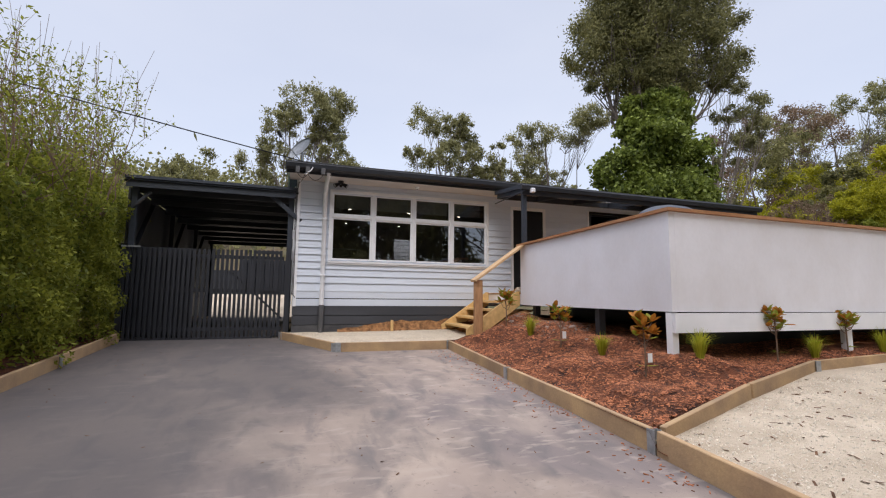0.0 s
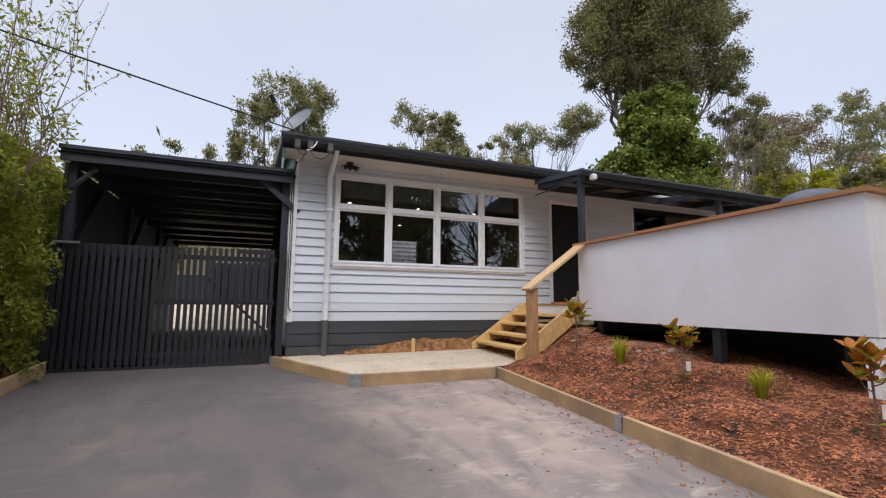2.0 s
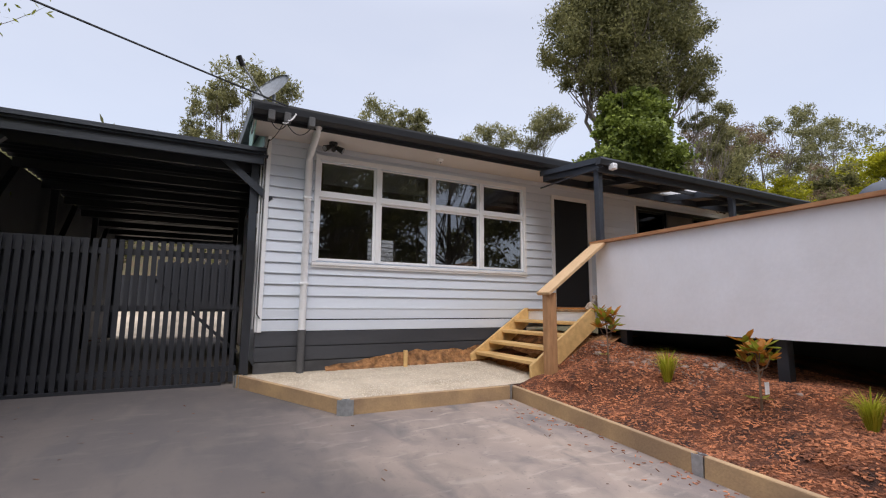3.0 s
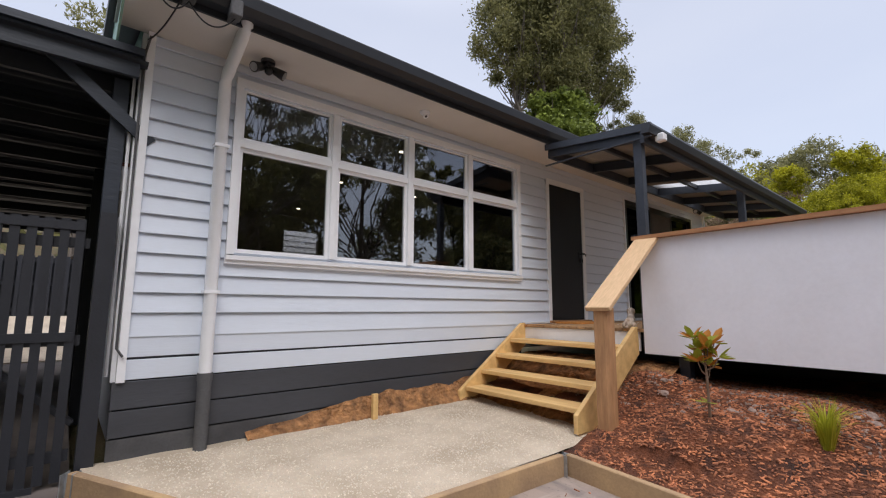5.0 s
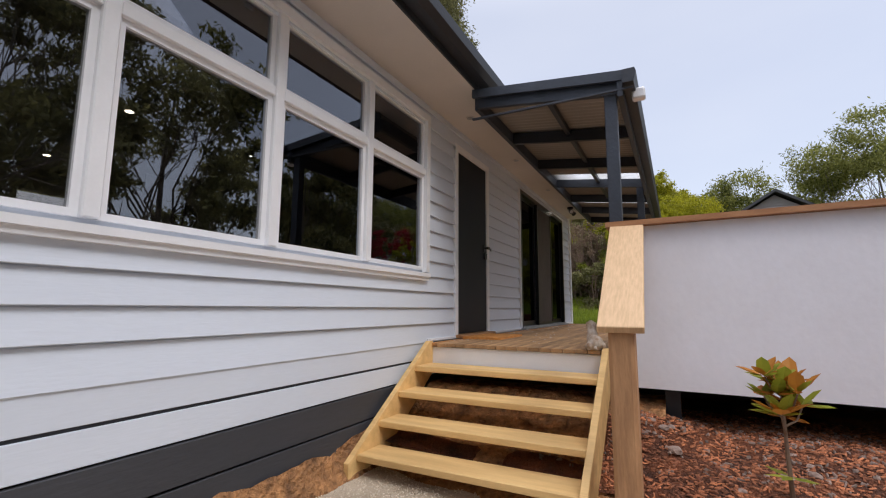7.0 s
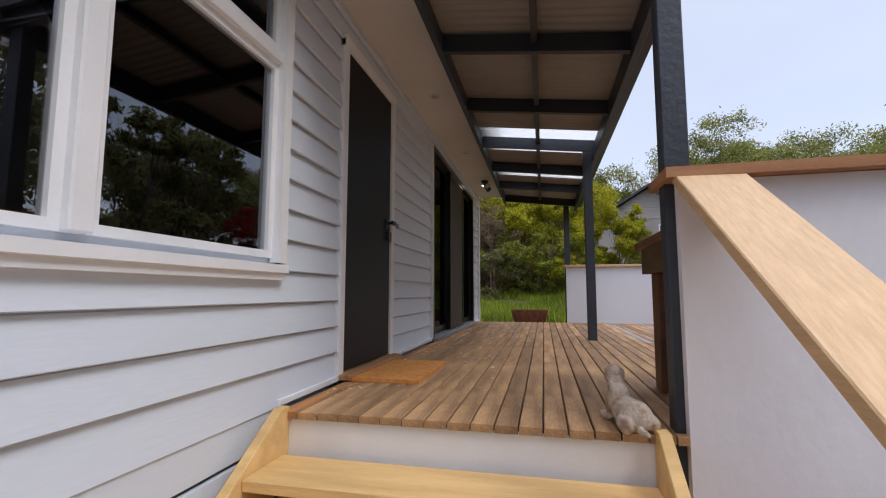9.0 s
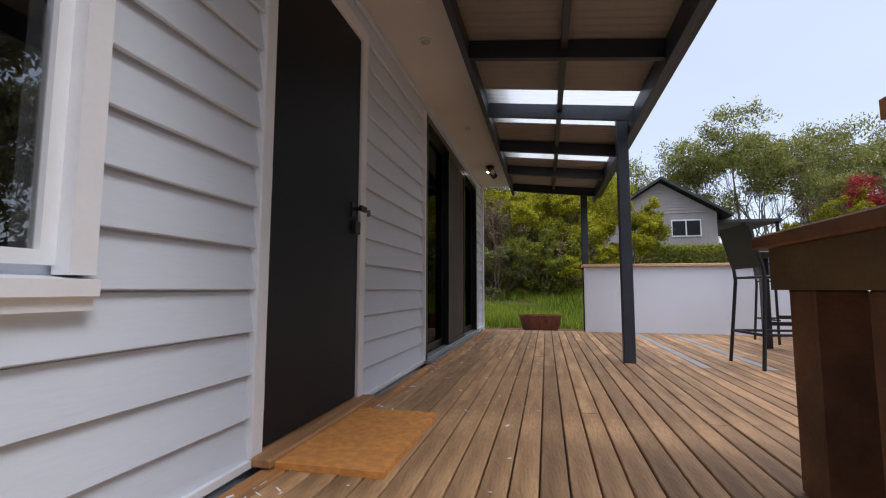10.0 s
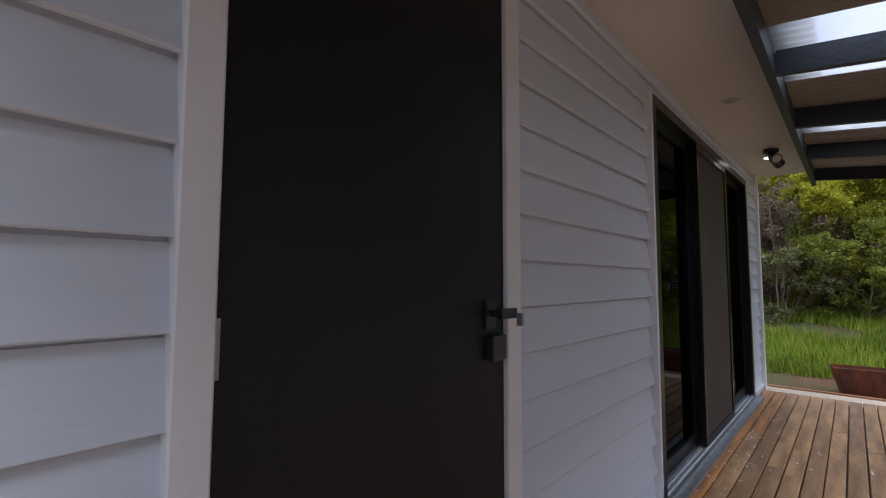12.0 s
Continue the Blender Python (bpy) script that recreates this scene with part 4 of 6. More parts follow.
def slab(name, corners, z0, z1, material, label):
    """A thin upright wall over a footprint, each corner (x, y) with its own bottom and top."""
    bm = bmesh.new()
    lo = [bm.verts.new((x, y, z)) for (x, y), z in zip(corners, z0)]
    hi = [bm.verts.new((x, y, z)) for (x, y), z in zip(corners, z1)]
    bm.faces.new(lo)
    bm.faces.new(hi[::-1])
    for i in range(4):
        j = (i + 1) % 4
        bm.faces.new((lo[j], lo[i], hi[i], hi[j]))
    return structure(part(name, bm, material), label)


slab("wall_parapet_west", ((4.34, 6.49), (4.43, 6.49), (4.485, 2.74), (4.395, 2.74)), (2.03, 2.03, 2.01, 2.01), (3.215, 3.215, 3.262, 3.262), RENDER, "white rendered deck parapet, faintly stained")
slab("wall_parapet_south", ((4.487, 2.74), (10.7, 2.74), (10.7, 2.83), (4.487, 2.83)), (2.01, 2.0, 2.0, 2.01), (3.262, 3.24, 3.24, 3.262), RENDER, "white rendered deck parapet, faintly stained")
structure(bx("wall_parapet_east", (10.61, 10.70, 2.83, 6.60, 2.0, 3.235), INNERW), "white sheeted deck parapet")
structure(bx("wall_parapet_lining_south", (4.49, 10.6, 2.834, 2.85, 2.29, 3.235), INNERW), "white lining inside the parapet")
slab("wall_parapet_lining_west", ((4.434, 6.3), (4.445, 6.3), (4.50, 2.85), (4.489, 2.85)), (2.29,) * 4, (3.213, 3.213, 3.258, 3.258), INNERW, "white lining inside the parapet")
slab("trim_capping", ((4.275, 6.545), (4.555, 6.545), (4.62, 2.87), (4.345, 2.69)), (3.217, 3.217, 3.266, 3.266), (3.256, 3.256, 3.306, 3.306), CAPW, "orange-brown timber capping on the parapet")
slab("trim_capping", ((4.349, 2.69), (10.74, 2.69), (10.74, 2.87), (4.624, 2.87)), (3.266, 3.243, 3.243, 3.266), (3.306, 3.283, 3.283, 3.306), CAPW, "orange-brown timber capping on the parapet")
structure(bx("trim_capping", (10.57, 10.74, 2.872, 6.63, 3.238, 3.278), RAILW, bev=0.004), "orange-brown timber capping on the parapet")
structure(bx("trim_deck_beam", (4.41, 10.7, 2.715, 2.76, 1.755, 1.995), TRIM), "white beam under the parapet")
# black sheets added in the void so the space below reads as deep shade
structure(bx("shade_sheet_deck", (5.6, 10.6, 3.6, 3.7, 1.2, 2.1), BLACKM), "black sheet added to darken the void under the deck")
structure(bx("shade_sheet_deck_back", (6.0, 6.1, 3.7, 8.1, 1.2, 2.1), BLACKM), "black sheet added to darken the void under the deck")
for x in (4.40, 7.63, 10.5):
    tagged(bx("deck_post", (x - 0.0, x + 0.10, 2.762, 2.86, 1.2, 2.0), TRIM, bev=0.004), "short white post under the deck edge", "post", "deck posts")
for y_ in (4.2, 6.1):
    tagged(bx("deck_stump", (4.45, 4.56, y_, y_ + 0.1, 1.4, 2.1), CHAR), "dark stump under the deck", "post", "deck stumps")

# ---- pergola ----
perg = base("pergola", "charcoal timber pergola with corrugated cream and clear sheets over the deck", "pergola")
YO, YI = 6.42, 7.66


def roof_h(y_):
    return 4.44 + (y_ - YO) * 0.115


for x, z0, ny in ((4.38, 2.05, 6.43), (7.69, 2.28, 6.43), (10.72, 2.0, 6.52)):
    bx("post", (x + 0.004, x + 0.090, ny, ny + 0.095, z0, 4.43), BLUEC, perg, bev=0.005)
bx("outer_beam", (4.34, 10.95, YO - 0.045, YO, 4.28, 4.44), BLUEC, perg, bev=0.004)
bm = bmesh.new()
prism(bm, ((YO - 0.046, 4.36), (YO - 0.13, 4.36), (YO - 0.15, 4.44), (YO - 0.14, 4.47), (YO - 0.046, 4.47)), "x", 4.28, 11.0)
part("gutter", bm, CHAR, perg)
bx("wall_plate", (4.40, 10.95, YI - 0.02, YI + 0.02, roof_h(YI) - 0.13, roof_h(YI) - 0.005), BLUEC, perg)
bm = bmesh.new()
beam(bm, (4.40, 7.02, roof_h(7.02) - 0.035), (10.95, 7.02, roof_h(7.02) - 0.035), 0.042, 0.06)
part("batten", bm, CHAR, perg)
for i, x in enumerate((4.40, 5.43, 6.46, 7.50, 8.54, 9.58, 10.65)):
    bm = bmesh.new()
    beam(bm, (x, YO - 0.02, roof_h(YO) - 0.065), (x, YI - 0.02, roof_h(YI) - 0.065), 0.045, 0.12)
    # rafter 3 gets the lighter timber colour for daylight through the clear sheet
    part("rafter", bm, BLUEC if i in (0, 3) else CHAR, perg)


def corrugated(x0, x1, y0, y1, m_, name, pitch=0.076, amp=0.009, zf=roof_h, lift=0.012):
    n = max(4, int((x1 - x0) / (pitch / 6)))
    v, f = [], []
    for i in range(n + 1):
        x = x0 + (x1 - x0) * i / n
        dz = amp * math.sin(2 * math.pi * x / pitch)
        for y_ in (y0, y1):
            v.append((x, y_, zf(y_) + lift + dz))
    for i in range(n):
        f.append((2 * i, 2 * i + 2, 2 * i + 3, 2 * i + 1))
    return v, f


def clear_sheet():
    m = bpy.data.materials.new("clear_corrugated_sheet")
    m.use_nodes = True
    n, l = m.node_tree.nodes, m.node_tree.links
    b = n["Principled BSDF"]
    b.inputs["Base Color"].default_value = (0.75, 0.75, 0.72, 1)
    t = n.new("ShaderNodeBsdfTranslucent")
    t.inputs[0].default_value = (0.62, 0.63, 0.63, 1)
    p = n.new("ShaderNodeBsdfTransparent")
    x = n.new("ShaderNodeMixShader")
    x.inputs[0].default_value = 0.35
    l.new(t.outputs[0], x.inputs[1])
    l.new(p.outputs[0], x.inputs[2])
    l.new(x.outputs[0], n["Material Output"].inputs[0])
    return m


POLYC = clear_sheet()
for x0, x1, m_, nm, lb in ((4.36, 5.0, CREAMR, "roof_sheet", ""), (5.0, 6.5, CREAMR, "roof_sheet", ""), (6.5, 7.22, CREAMR, "roof_sheet", ""), (7.22, 7.97, POLYC, "clear_sheet", "clear corrugated roof sheet"),
                           (7.99, 8.68, CREAMR, "roof_sheet", ""), (8.68, 9.22, POLYC, "clear_sheet", "clear corrugated roof sheet"), (9.22, 10.98, CREAMR, "roof_sheet", "")):
    v, f = corrugated(x0, x1, YO - 0.1, YI + 0.04, m_, nm)
    ob = from_arrays(nm, v, f, m_, perg, smooth=True)
    if lb:
        tagged(ob, lb)
bm = bmesh.new()
box(bm, 4.335, 4.36, YO - 0.12, YI + 0.02, 4.33, 4.345)
prism(bm, ((YO - 0.13, 4.40), (YI + 0.02, 4.545), (YI + 0.02, 4.625), (YO - 0.13, 4.485)), "x", 4.33, 4.358)
part("end_fascia", bm, BLUEC, perg)
cam_box = base("camera_unit", "small white sensor on the pergola corner", "sensor", (4.47, 6.28, 4.30))
bx("body", (0, 0.09, -0.06, 0.04, 0, 0.09), TRIM, cam_box, bev=0.012)

# ---- carport ----
CY, CX0, CX1 = 8.30, -3.06, -0.04
carport = base("carport", "charcoal timber carport with a steel roof beside the house", "carport")
bm = bmesh.new()
box(bm, CX0 - 0.02, CX1 - 0.0, 8.09, 8.13, 4.20, 4.36)
box(bm, CX0 - 0.04, CX1 + 0.02, 8.06, 8.16, 4.365, 4.42)
part("front_fascia", bm, BLUEC, carport)
for k in range(8):
    yy = 8.35 + k * 1.2
    bx("purlin", (CX0 + 0.02, CX1 - 0.02, yy, yy + 0.045, 4.14 - k * 0.01, 4.27 - k * 0.01), CHAR, carport)
for x in (CX0 + 0.04, CX1 - 0.14):
    for k in range(4):
        bx("post", (x, x + 0.10, 8.25 + k * 2.9, 8.35 + k * 2.9, 1.1, 4.22), BLUEC if k == 0 else CHAR, carport, bev=0.004)
for p, q in (((CX0 + 0.09, 8.24, 3.85), (CX0 + 0.36, 8.24, 4.15)),):
    bm = bmesh.new()
    beam(bm, p, q, 0.035, 0.085, up=(0, 1, 0.01))
    part("brace", bm, BLUEC, carport)
bm = bmesh.new()
beam(bm, (CX1 + 0.12, 8.20, 3.74), (CX1 - 0.50, 8.20, 4.26), 0.09, 0.035, up=(0, 1, 0.01))
part("brace", bm, BLUEC, carport)
for k in range(3):
    for a, b in ((0.05, 2.7),):
        bm = bmesh.new()
        beam(bm, (CX0 + 0.07, 8.4 + k * 2.9, 2.9), (CX0 + 0.07, 9.6 + k * 2.9, 4.15), 0.05, 0.09, up=(1, 0, 0.01))
        part("brace", bm, CHAR, carport)
v, f = corrugated(8.05, 17.6, CX0 - 0.05, CX1 + 0.05, CHAR, "roof_sheet", pitch=0.19, amp=0.012, zf=lambda q: 4.30)
v = [(b, a, c - (a - 8.1) * 0.008) for a, b, c in v]
from_arrays("roof_sheet", v, [t[::-1] for t in f], CHAR, carport, smooth=True)
structure(bx("wall_carport", (CX0 - 0.06, CX0 - 0.02, 8.4, 17.4, 1.3, 4.25), PLINTH), "dark sheeted side of the carport")


def gate(x0, x1, y0, z0, z1, pitch, label, solid=False, diag=False):
    g = base("sliding_gate" if not diag else "inner_gate", label, "gate", (x0, y0, z0))
    w, h = x1 - x0, z1 - z0
    n = int(w / pitch)
    pitch = w / n
    bm0 = bmesh.new()
    box(bm0, 0, pitch * 0.62, -0.022, 0, 0, h)
    bmesh.ops.recalc_face_normals(bm0, faces=bm0.faces[:])
    me = bpy.data.meshes.new("slat")
    bm0.to_mesh(me)
    bm0.free()
    me.materials.append(CHARS)
    for i in range(n):
        s = new("slat", me)
        s.parent = g
        s.location = (i * pitch, 0, -0.05 * (1 - i / n))
    for z in (0.12, h * 0.5, h - 0.2):
        bx("rail", (0, w, 0.001, 0.04, z, z + 0.07), CHARS, g)
    if diag:
        for x in (0, w / 2 - 0.05, w - 0.09):
            bx("stile", (x, x + 0.09, 0.041, 0.09, 0.02, h + 0.03), CHARS, g)
        for a, b in (((0.1, 0.065, 0.2), (w / 2 - 0.08, 0.065, h - 0.15)), ((w - 0.1, 0.065, 0.2), (w / 2 + 0.06, 0.065, h - 0.15))):
            bm = bmesh.new()
            beam(bm, a, b, 0.04, 0.08, up=(0, 1, 0.01))
            part("brace", bm, CHARS, g)
    return g


CHARS = mat("gate_charcoal", (0.022, 0.024, 0.031), 0.5, var=0.15, scale=3, bump=0.1, rand=0.1)
g1 = gate(-2.98, -0.22, 8.20, 1.36, 3.10, 0.083, "closed charcoal gate of narrow upright slats across the carport")
bx("end_post", (2.80, 2.90, -0.06, 0.03, -0.0, 1.80), CHARS, g1)
bx("end_post", (-0.12, -0.02, -0.03, 0.06, -0.1, 1.76), CHARS, g1)
bx("bottom_rail", (-0.02, 2.60, -0.05, -0.023, -0.06, 0.0), CHARS, g1)
bx("latch", (-0.1, 0.2, -0.06, -0.03, 1.70, 1.73), STEEL, g1)
bm = bmesh.new()
beam(bm, (1.75, 0.06, 1.3), (2.76, 0.06, 0.35), 0.035, 0.08, up=(0, 1, 0.01))
part("brace", bm, CHARS, g1)
bx("sheet", (0.0, 1.12, 0.042, 0.055, 0.02, 1.72), CHARS, g1, "solid dark sheet backing")
for dims in ((2.2, 2.72, -0.03, 0.0, 1.66, 1.72), (2.3, 2.72, -0.03, 0.0, 0.9, 0.96)):
    bx("rail", dims, CHARS, g1)
g2 = gate(-2.3, 0.10, 20.1, 2.24, 3.85, 0.12, "inner dark slatted gate with a diagonal brace", diag=True)
bx("sheet", (0.0, 2.4, 0.095, 0.105, 0.0, 1.55), CHAR, g2, "dark sheet backing")
bm = bmesh.new()
prism(bm, ((16.5, 1.2), (16.5, 1.40), (17.7, 1.42), (19.9, 2.24), (22.0, 2.25), (22.0, 1.2)), "x", -6.0, 3.0)
structure(part("pavement_yard", bm, GRAVEL), "pale gravel yard rising behind the carport")
structure(bx("fence_back", (-8.0, 6.0, 22.0, 22.06, 1.3, 3.4), CHAR), "grey boundary fence behind the yard")
# ---- things on the deck ----
mt = base("doormat", "worn orange coir doormat on the deck", "doormat", (5.02, 7.69, 2.281))
bm = bmesh.new()
box(bm, 0, 0.74, 0, 0.40, 0, 0.022)
bmesh.ops.subdivide_edges(bm, edges=bm.edges[:], cuts=5, use_grid_fill=True)
for vv in bm.verts:
    vv.co.x += 0.006 * noise.noise(vv.co * 9)
    vv.co.y += 0.006 * noise.noise(vv.co * 11 + Vector((4, 0, 0)))
part("mat", bm, COIR, mt)


def dog_statue():
    bm = bmesh.new()
    parts = (((0.0, 0, 0.09), (0.10, 0.085, 0.085)), ((-0.10, 0, 0.085), (0.11, 0.095, 0.09)), ((0.09, 0, 0.13), (0.075, 0.075, 0.11)),
             ((0.125, 0, 0.21), (0.06, 0.058, 0.075)), ((0.15, 0.0, 0.285), (0.062, 0.055, 0.052)), ((0.205, 0.0, 0.268), (0.042, 0.033, 0.028)),
             ((0.135, 0.055, 0.275), (0.024, 0.014, 0.04)), ((0.135, -0.055, 0.275), (0.024, 0.014, 0.04)), ((0.17, 0.05, 0.03), (0.075, 0.026, 0.028)),
             ((0.17, -0.05, 0.03), (0.075, 0.026, 0.028)), ((-0.12, 0.085, 0.05), (0.085, 0.035, 0.05)), ((-0.12, -0.085, 0.05), (0.085, 0.035, 0.05)),
             ((-0.23, 0.03, 0.03), (0.06, 0.022, 0.02)), ((0.13, 0.04, 0.10), (0.03, 0.028, 0.08)), ((0.13, -0.04, 0.10), (0.03, 0.028, 0.08)))
    for c, r in parts:
        bmesh.ops.create_uvsphere(bm, u_segments=14, v_segments=10, radius=1, matrix=Matrix.Translation(c) @ Matrix.Diagonal((*r, 1)))
    ob = part("dog_statue", bm, STONE, smooth=True)
    r = ob.modifiers.new("join", "REMESH")
    r.mode, r.voxel_size, r.use_smooth_shade = "VOXEL", 0.008, True
    ob.matrix_world = pose(4.44, 6.685, 2.276, 0, 0, 20) @ Matrix.Diagonal((0.64, 0.62, 0.68, 1))
    tagged(ob, "weathered cast stone statue of a lying dog on the deck", "statue")


dog_statue()
bt = base("bar_bench", "rustic red-brown hardwood bench table beside the parapet", "table", (4.69, 5.0, 2.28))
bm = bmesh.new()
box(bm, -0.06, 0.62, -0.08, 1.47, 0.755, 0.80)
bevelled(bm, 0.006)
part("tabletop", bm, BENCH, bt)
BENCHA = mat("olive_treated_apron", (0.15, 0.095, 0.035), 0.7, var=0.3, scale=4, bump=0.2, color2=(0.09, 0.05, 0.02))
for dims in ((0.0, 0.56, 1.40, 1.445, 0.62, 0.754), (0.0, 0.56, 0.0, 0.045, 0.62, 0.754), (0.0, 0.045, 0.045, 1.40, 0.62, 0.754), (0.515, 0.56, 0.045, 1.40, 0.62, 0.754)):
    bx("apron", dims, BENCHA, bt)
for x, y_ in ((0.045, 0.045), (0.41, 0.045), (0.045, 1.26), (0.41, 1.26)):
    bx("leg", (x, x + 0.14, y_, y_ + 0.14, 0, 0.62), BENCH, bt, bev=0.005)


def bar_chair(x, y_, turn):
    c = base("bar_chair", "black metal bar chair with a sling back on the deck", "chair", (x, y_, 2.28), "bar chairs")
    c.rotation_euler.z = radians(turn)
    w, d = 0.22, 0.23
    for sx in (-1, 1):
        bm = bmesh.new()
        tube(bm, [(sx * (w + 0.03), -d - 0.06, 0), (sx * w, -d, 0.70), (sx * w, -d - 0.01, 0.80), (sx * w, -d - 0.10, 1.13)], 0.0145, 8)
        part("back_leg", bm, BLACKM, c, smooth=True)
        bm = bmesh.new()
        tube(bm, [(sx * (w + 0.03), d + 0.05, 0), (sx * w, d - 0.02, 0.70), (sx * w, d - 0.03, 0.90), (sx * w, d - 0.07, 0.945), (sx * w, -d - 0.03, 0.955)], 0.0145, 8)
        part("front_leg", bm, BLACKM, c, smooth=True)
        bx("side_bar", (sx * w - 0.012, sx * w + 0.012, -d - 0.03, d + 0.02, 0.26, 0.28), BLACKM, c)
    bx("foot_bar", (-w, w, d + 0.01, d + 0.035, 0.30, 0.33), BLACKM, c)
    bx("rear_bar", (-w, w, -d - 0.05, -d - 0.03, 0.26, 0.28), BLACKM, c)
    bx("seat", (-w, w, -d, d, 0.715, 0.735), BLACKM, c, bev=0.006)
    bm = bmesh.new()
    beam(bm, (0, -d - 0.02, 0.80), (0, -d - 0.11, 1.15), 2 * w, 0.008, up=(0, 1, 0.2))
    part("backrest", bm, BLACKM, c)
    return c


bar_chair(7.82, 5.28, 186)
bar_chair(9.75, 4.35, 92)
bar_chair(7.75, 4.15, 268)
bar_chair(7.70, 3.45, 273)
tb = base("bar_table", "black metal bar table on the deck", "table", (8.15, 3.2, 2.28))
bx("tabletop", (0, 1.05, 0, 1.75, 1.02, 1.055), BLACKM, tb, bev=0.006)
bx("frame", (0.05, 1.0, 0.05, 1.70, 0.96, 1.019), BLACKM, tb)
for x in (0.06, 0.92):
    for y_ in (0.06, 1.62):
        bx("leg", (x, x + 0.07, y_, y_ + 0.07, 0, 0.96), BLACKM, tb)
for x in (0.07, 0.94):
    bx("foot_rail", (x, x + 0.04, 0.13, 1.62, 0.24, 0.28), BLACKM, tb)


def bbq():
    ob = base("covered_barbecue", "barbecue under a fitted slate-blue cover on the deck", "barbecue", (5.15, 3.45, 2.28))
    bm = bmesh.new()
    bmesh.ops.create_uvsphere(bm, u_segments=28, v_segments=16, radius=1)
    for v_ in bm.verts:
        z = v_.co.z
        sq = 1.0
        v_.co.x = math.copysign(abs(v_.co.x) ** 0.7, v_.co.x) * 0.55
        v_.co.y = math.copysign(abs(v_.co.y) ** 0.7, v_.co.y) * 0.30
        v_.co.z = 0.92 + z * 0.32 if z > 0 else 0.46 + z * 0.44 + (0.46 if z > -0.05 else 0)
        v_.co += Vector((0.015 * noise.noise(v_.co * 6), 0.015 * noise.noise(v_.co * 7), 0.01 * noise.noise(v_.co * 5)))
        v_.co.z = max(0.02, v_.co.z)
    part("cover", bm, COVER, ob, smooth=True)


bbq()
pl = base("rusted_trough", "rusty steel trough beyond the end of the deck", "planter", (11.78, 7.28, 2.14))
pl.rotation_euler.z = radians(-82)
pl.scale = (0.74, 0.8, 1.15)
bm = bmesh.new()
v8 = [bm.verts.new(c) for c in ((-0.38, -0.13, 0), (0.38, -0.13, 0), (0.38, 0.13, 0), (-0.38, 0.13, 0), (-0.48, -0.18, 0.27), (0.48, -0.18, 0.27), (0.48, 0.18, 0.27), (-0.48, 0.18, 0.27))]
for f in ((0, 1, 2, 3), (0, 1, 5, 4), (1, 2, 6, 5), (2, 3, 7, 6), (3, 0, 4, 7)):
    bm.faces.new([v8[i] for i in f])
bmesh.ops.recalc_face_normals(bm, faces=bm.faces[:])
bmesh.ops.solidify(bm, geom=bm.faces[:], thickness=0.008)
part("body", bm, RUST, pl)
structure(bx("trim_edging", (11.35, 11.39, 5.9, 9.4, 2.10, 2.21), CAPW), "timber edging of the gravel path")

# ---- neighbour house to the east ----
nb = base("neighbour_house", "grey boarded house with a gable, white windows and a dark verandah", "house", (0, 0, 0))
NX, PY, PZ = 28.0, 1.43, 8.46
bm = bmesh.new()
prism(bm, ((-1.15, 3.2), (4.0, 3.2), (4.0, 6.75), (PY, PZ - 0.1), (-1.15, 6.75)), "x", NX, NX + 9)
part("wall", bm, GREYW, nb)
for k in range(11):
    z = 6.75 + k * 0.15
    half = (PZ - 0.26 - z) / (PZ - 0.1 - 6.75) * 2.57
    if half > 0.1:
        bm = bmesh.new()
        prism(bm, ((z, NX), (z, NX - 0.03), (z + 0.145, NX - 0.008), (z + 0.145, NX)), "y", 0, 1)
        for q in bm.verts:
            q.co = Vector((q.co.z, PY - half + q.co.y * 2 * half, q.co.x))
        part("board", bm, GREYW, nb)
for k in range(30):
    yy = -1.1 + k * 0.17
    bx("batten", (NX - 0.02, NX, yy, yy + 0.035, 4.3, 6.72), GREYW, nb)
bm = bmesh.new()
prism(bm, ((-1.75, 6.48), (PY, PZ), (4.6, 6.42), (4.6, 6.55), (PY, PZ + 0.14), (-1.75, 6.62)), "x", NX - 0.4, NX + 9.3)
part("roof", bm, ROOFM, nb)
nw = bx("window", (NX - 0.04, NX, -0.42, 0.96, 5.55, 6.42), TRIM, nb)
bx("pane", (NX - 0.05, NX - 0.041, -0.36, 0.24, 5.62, 6.35), BLACK, nw)
bx("pane", (NX - 0.05, NX - 0.041, 0.31, 0.90, 5.62, 6.35), BLACK, nw)
bx("verandah_roof", (NX + 0.5, NX + 7, -4.2, -1.15, 6.28, 6.42), ROOFM, nb)
for y_ in (-2.6, -4.1):
    bx("verandah_post", (NX + 0.6, NX + 0.72, y_, y_ + 0.12, 3.3, 6.3), CHAR, nb)
bx("verandah_floor", (NX + 0.5, NX + 7, -4.2, -1.15, 4.7, 4.85), GREYW, nb)
for k in range(14):
    bx("baluster", (NX + 0.55, NX + 0.59, -4.1 + k * 0.21, -4.02 + k * 0.21, 4.85, 5.5), TRIM, nb)
bx("balustrade_rail", (NX + 0.54, NX + 0.60, -4.1, -1.2, 5.5, 5.56), TRIM, nb)
fence = base("slatted_fence", "grey slatted fence with white posts on the garden boundary", "fence", (19.2, 5.0, 3.0))
for k in range(14):
    bx("slat", (0, 0.02, 0, 4.6, k * 0.085, 0.05 + k * 0.085), PLINTH_D, fence)
for y_ in (0.0, 1.5, 3.0, 4.5):
    bx("post", (-0.06, -0.001, y_, y_ + 0.07, -0.3, 1.25), TRIM, fence)

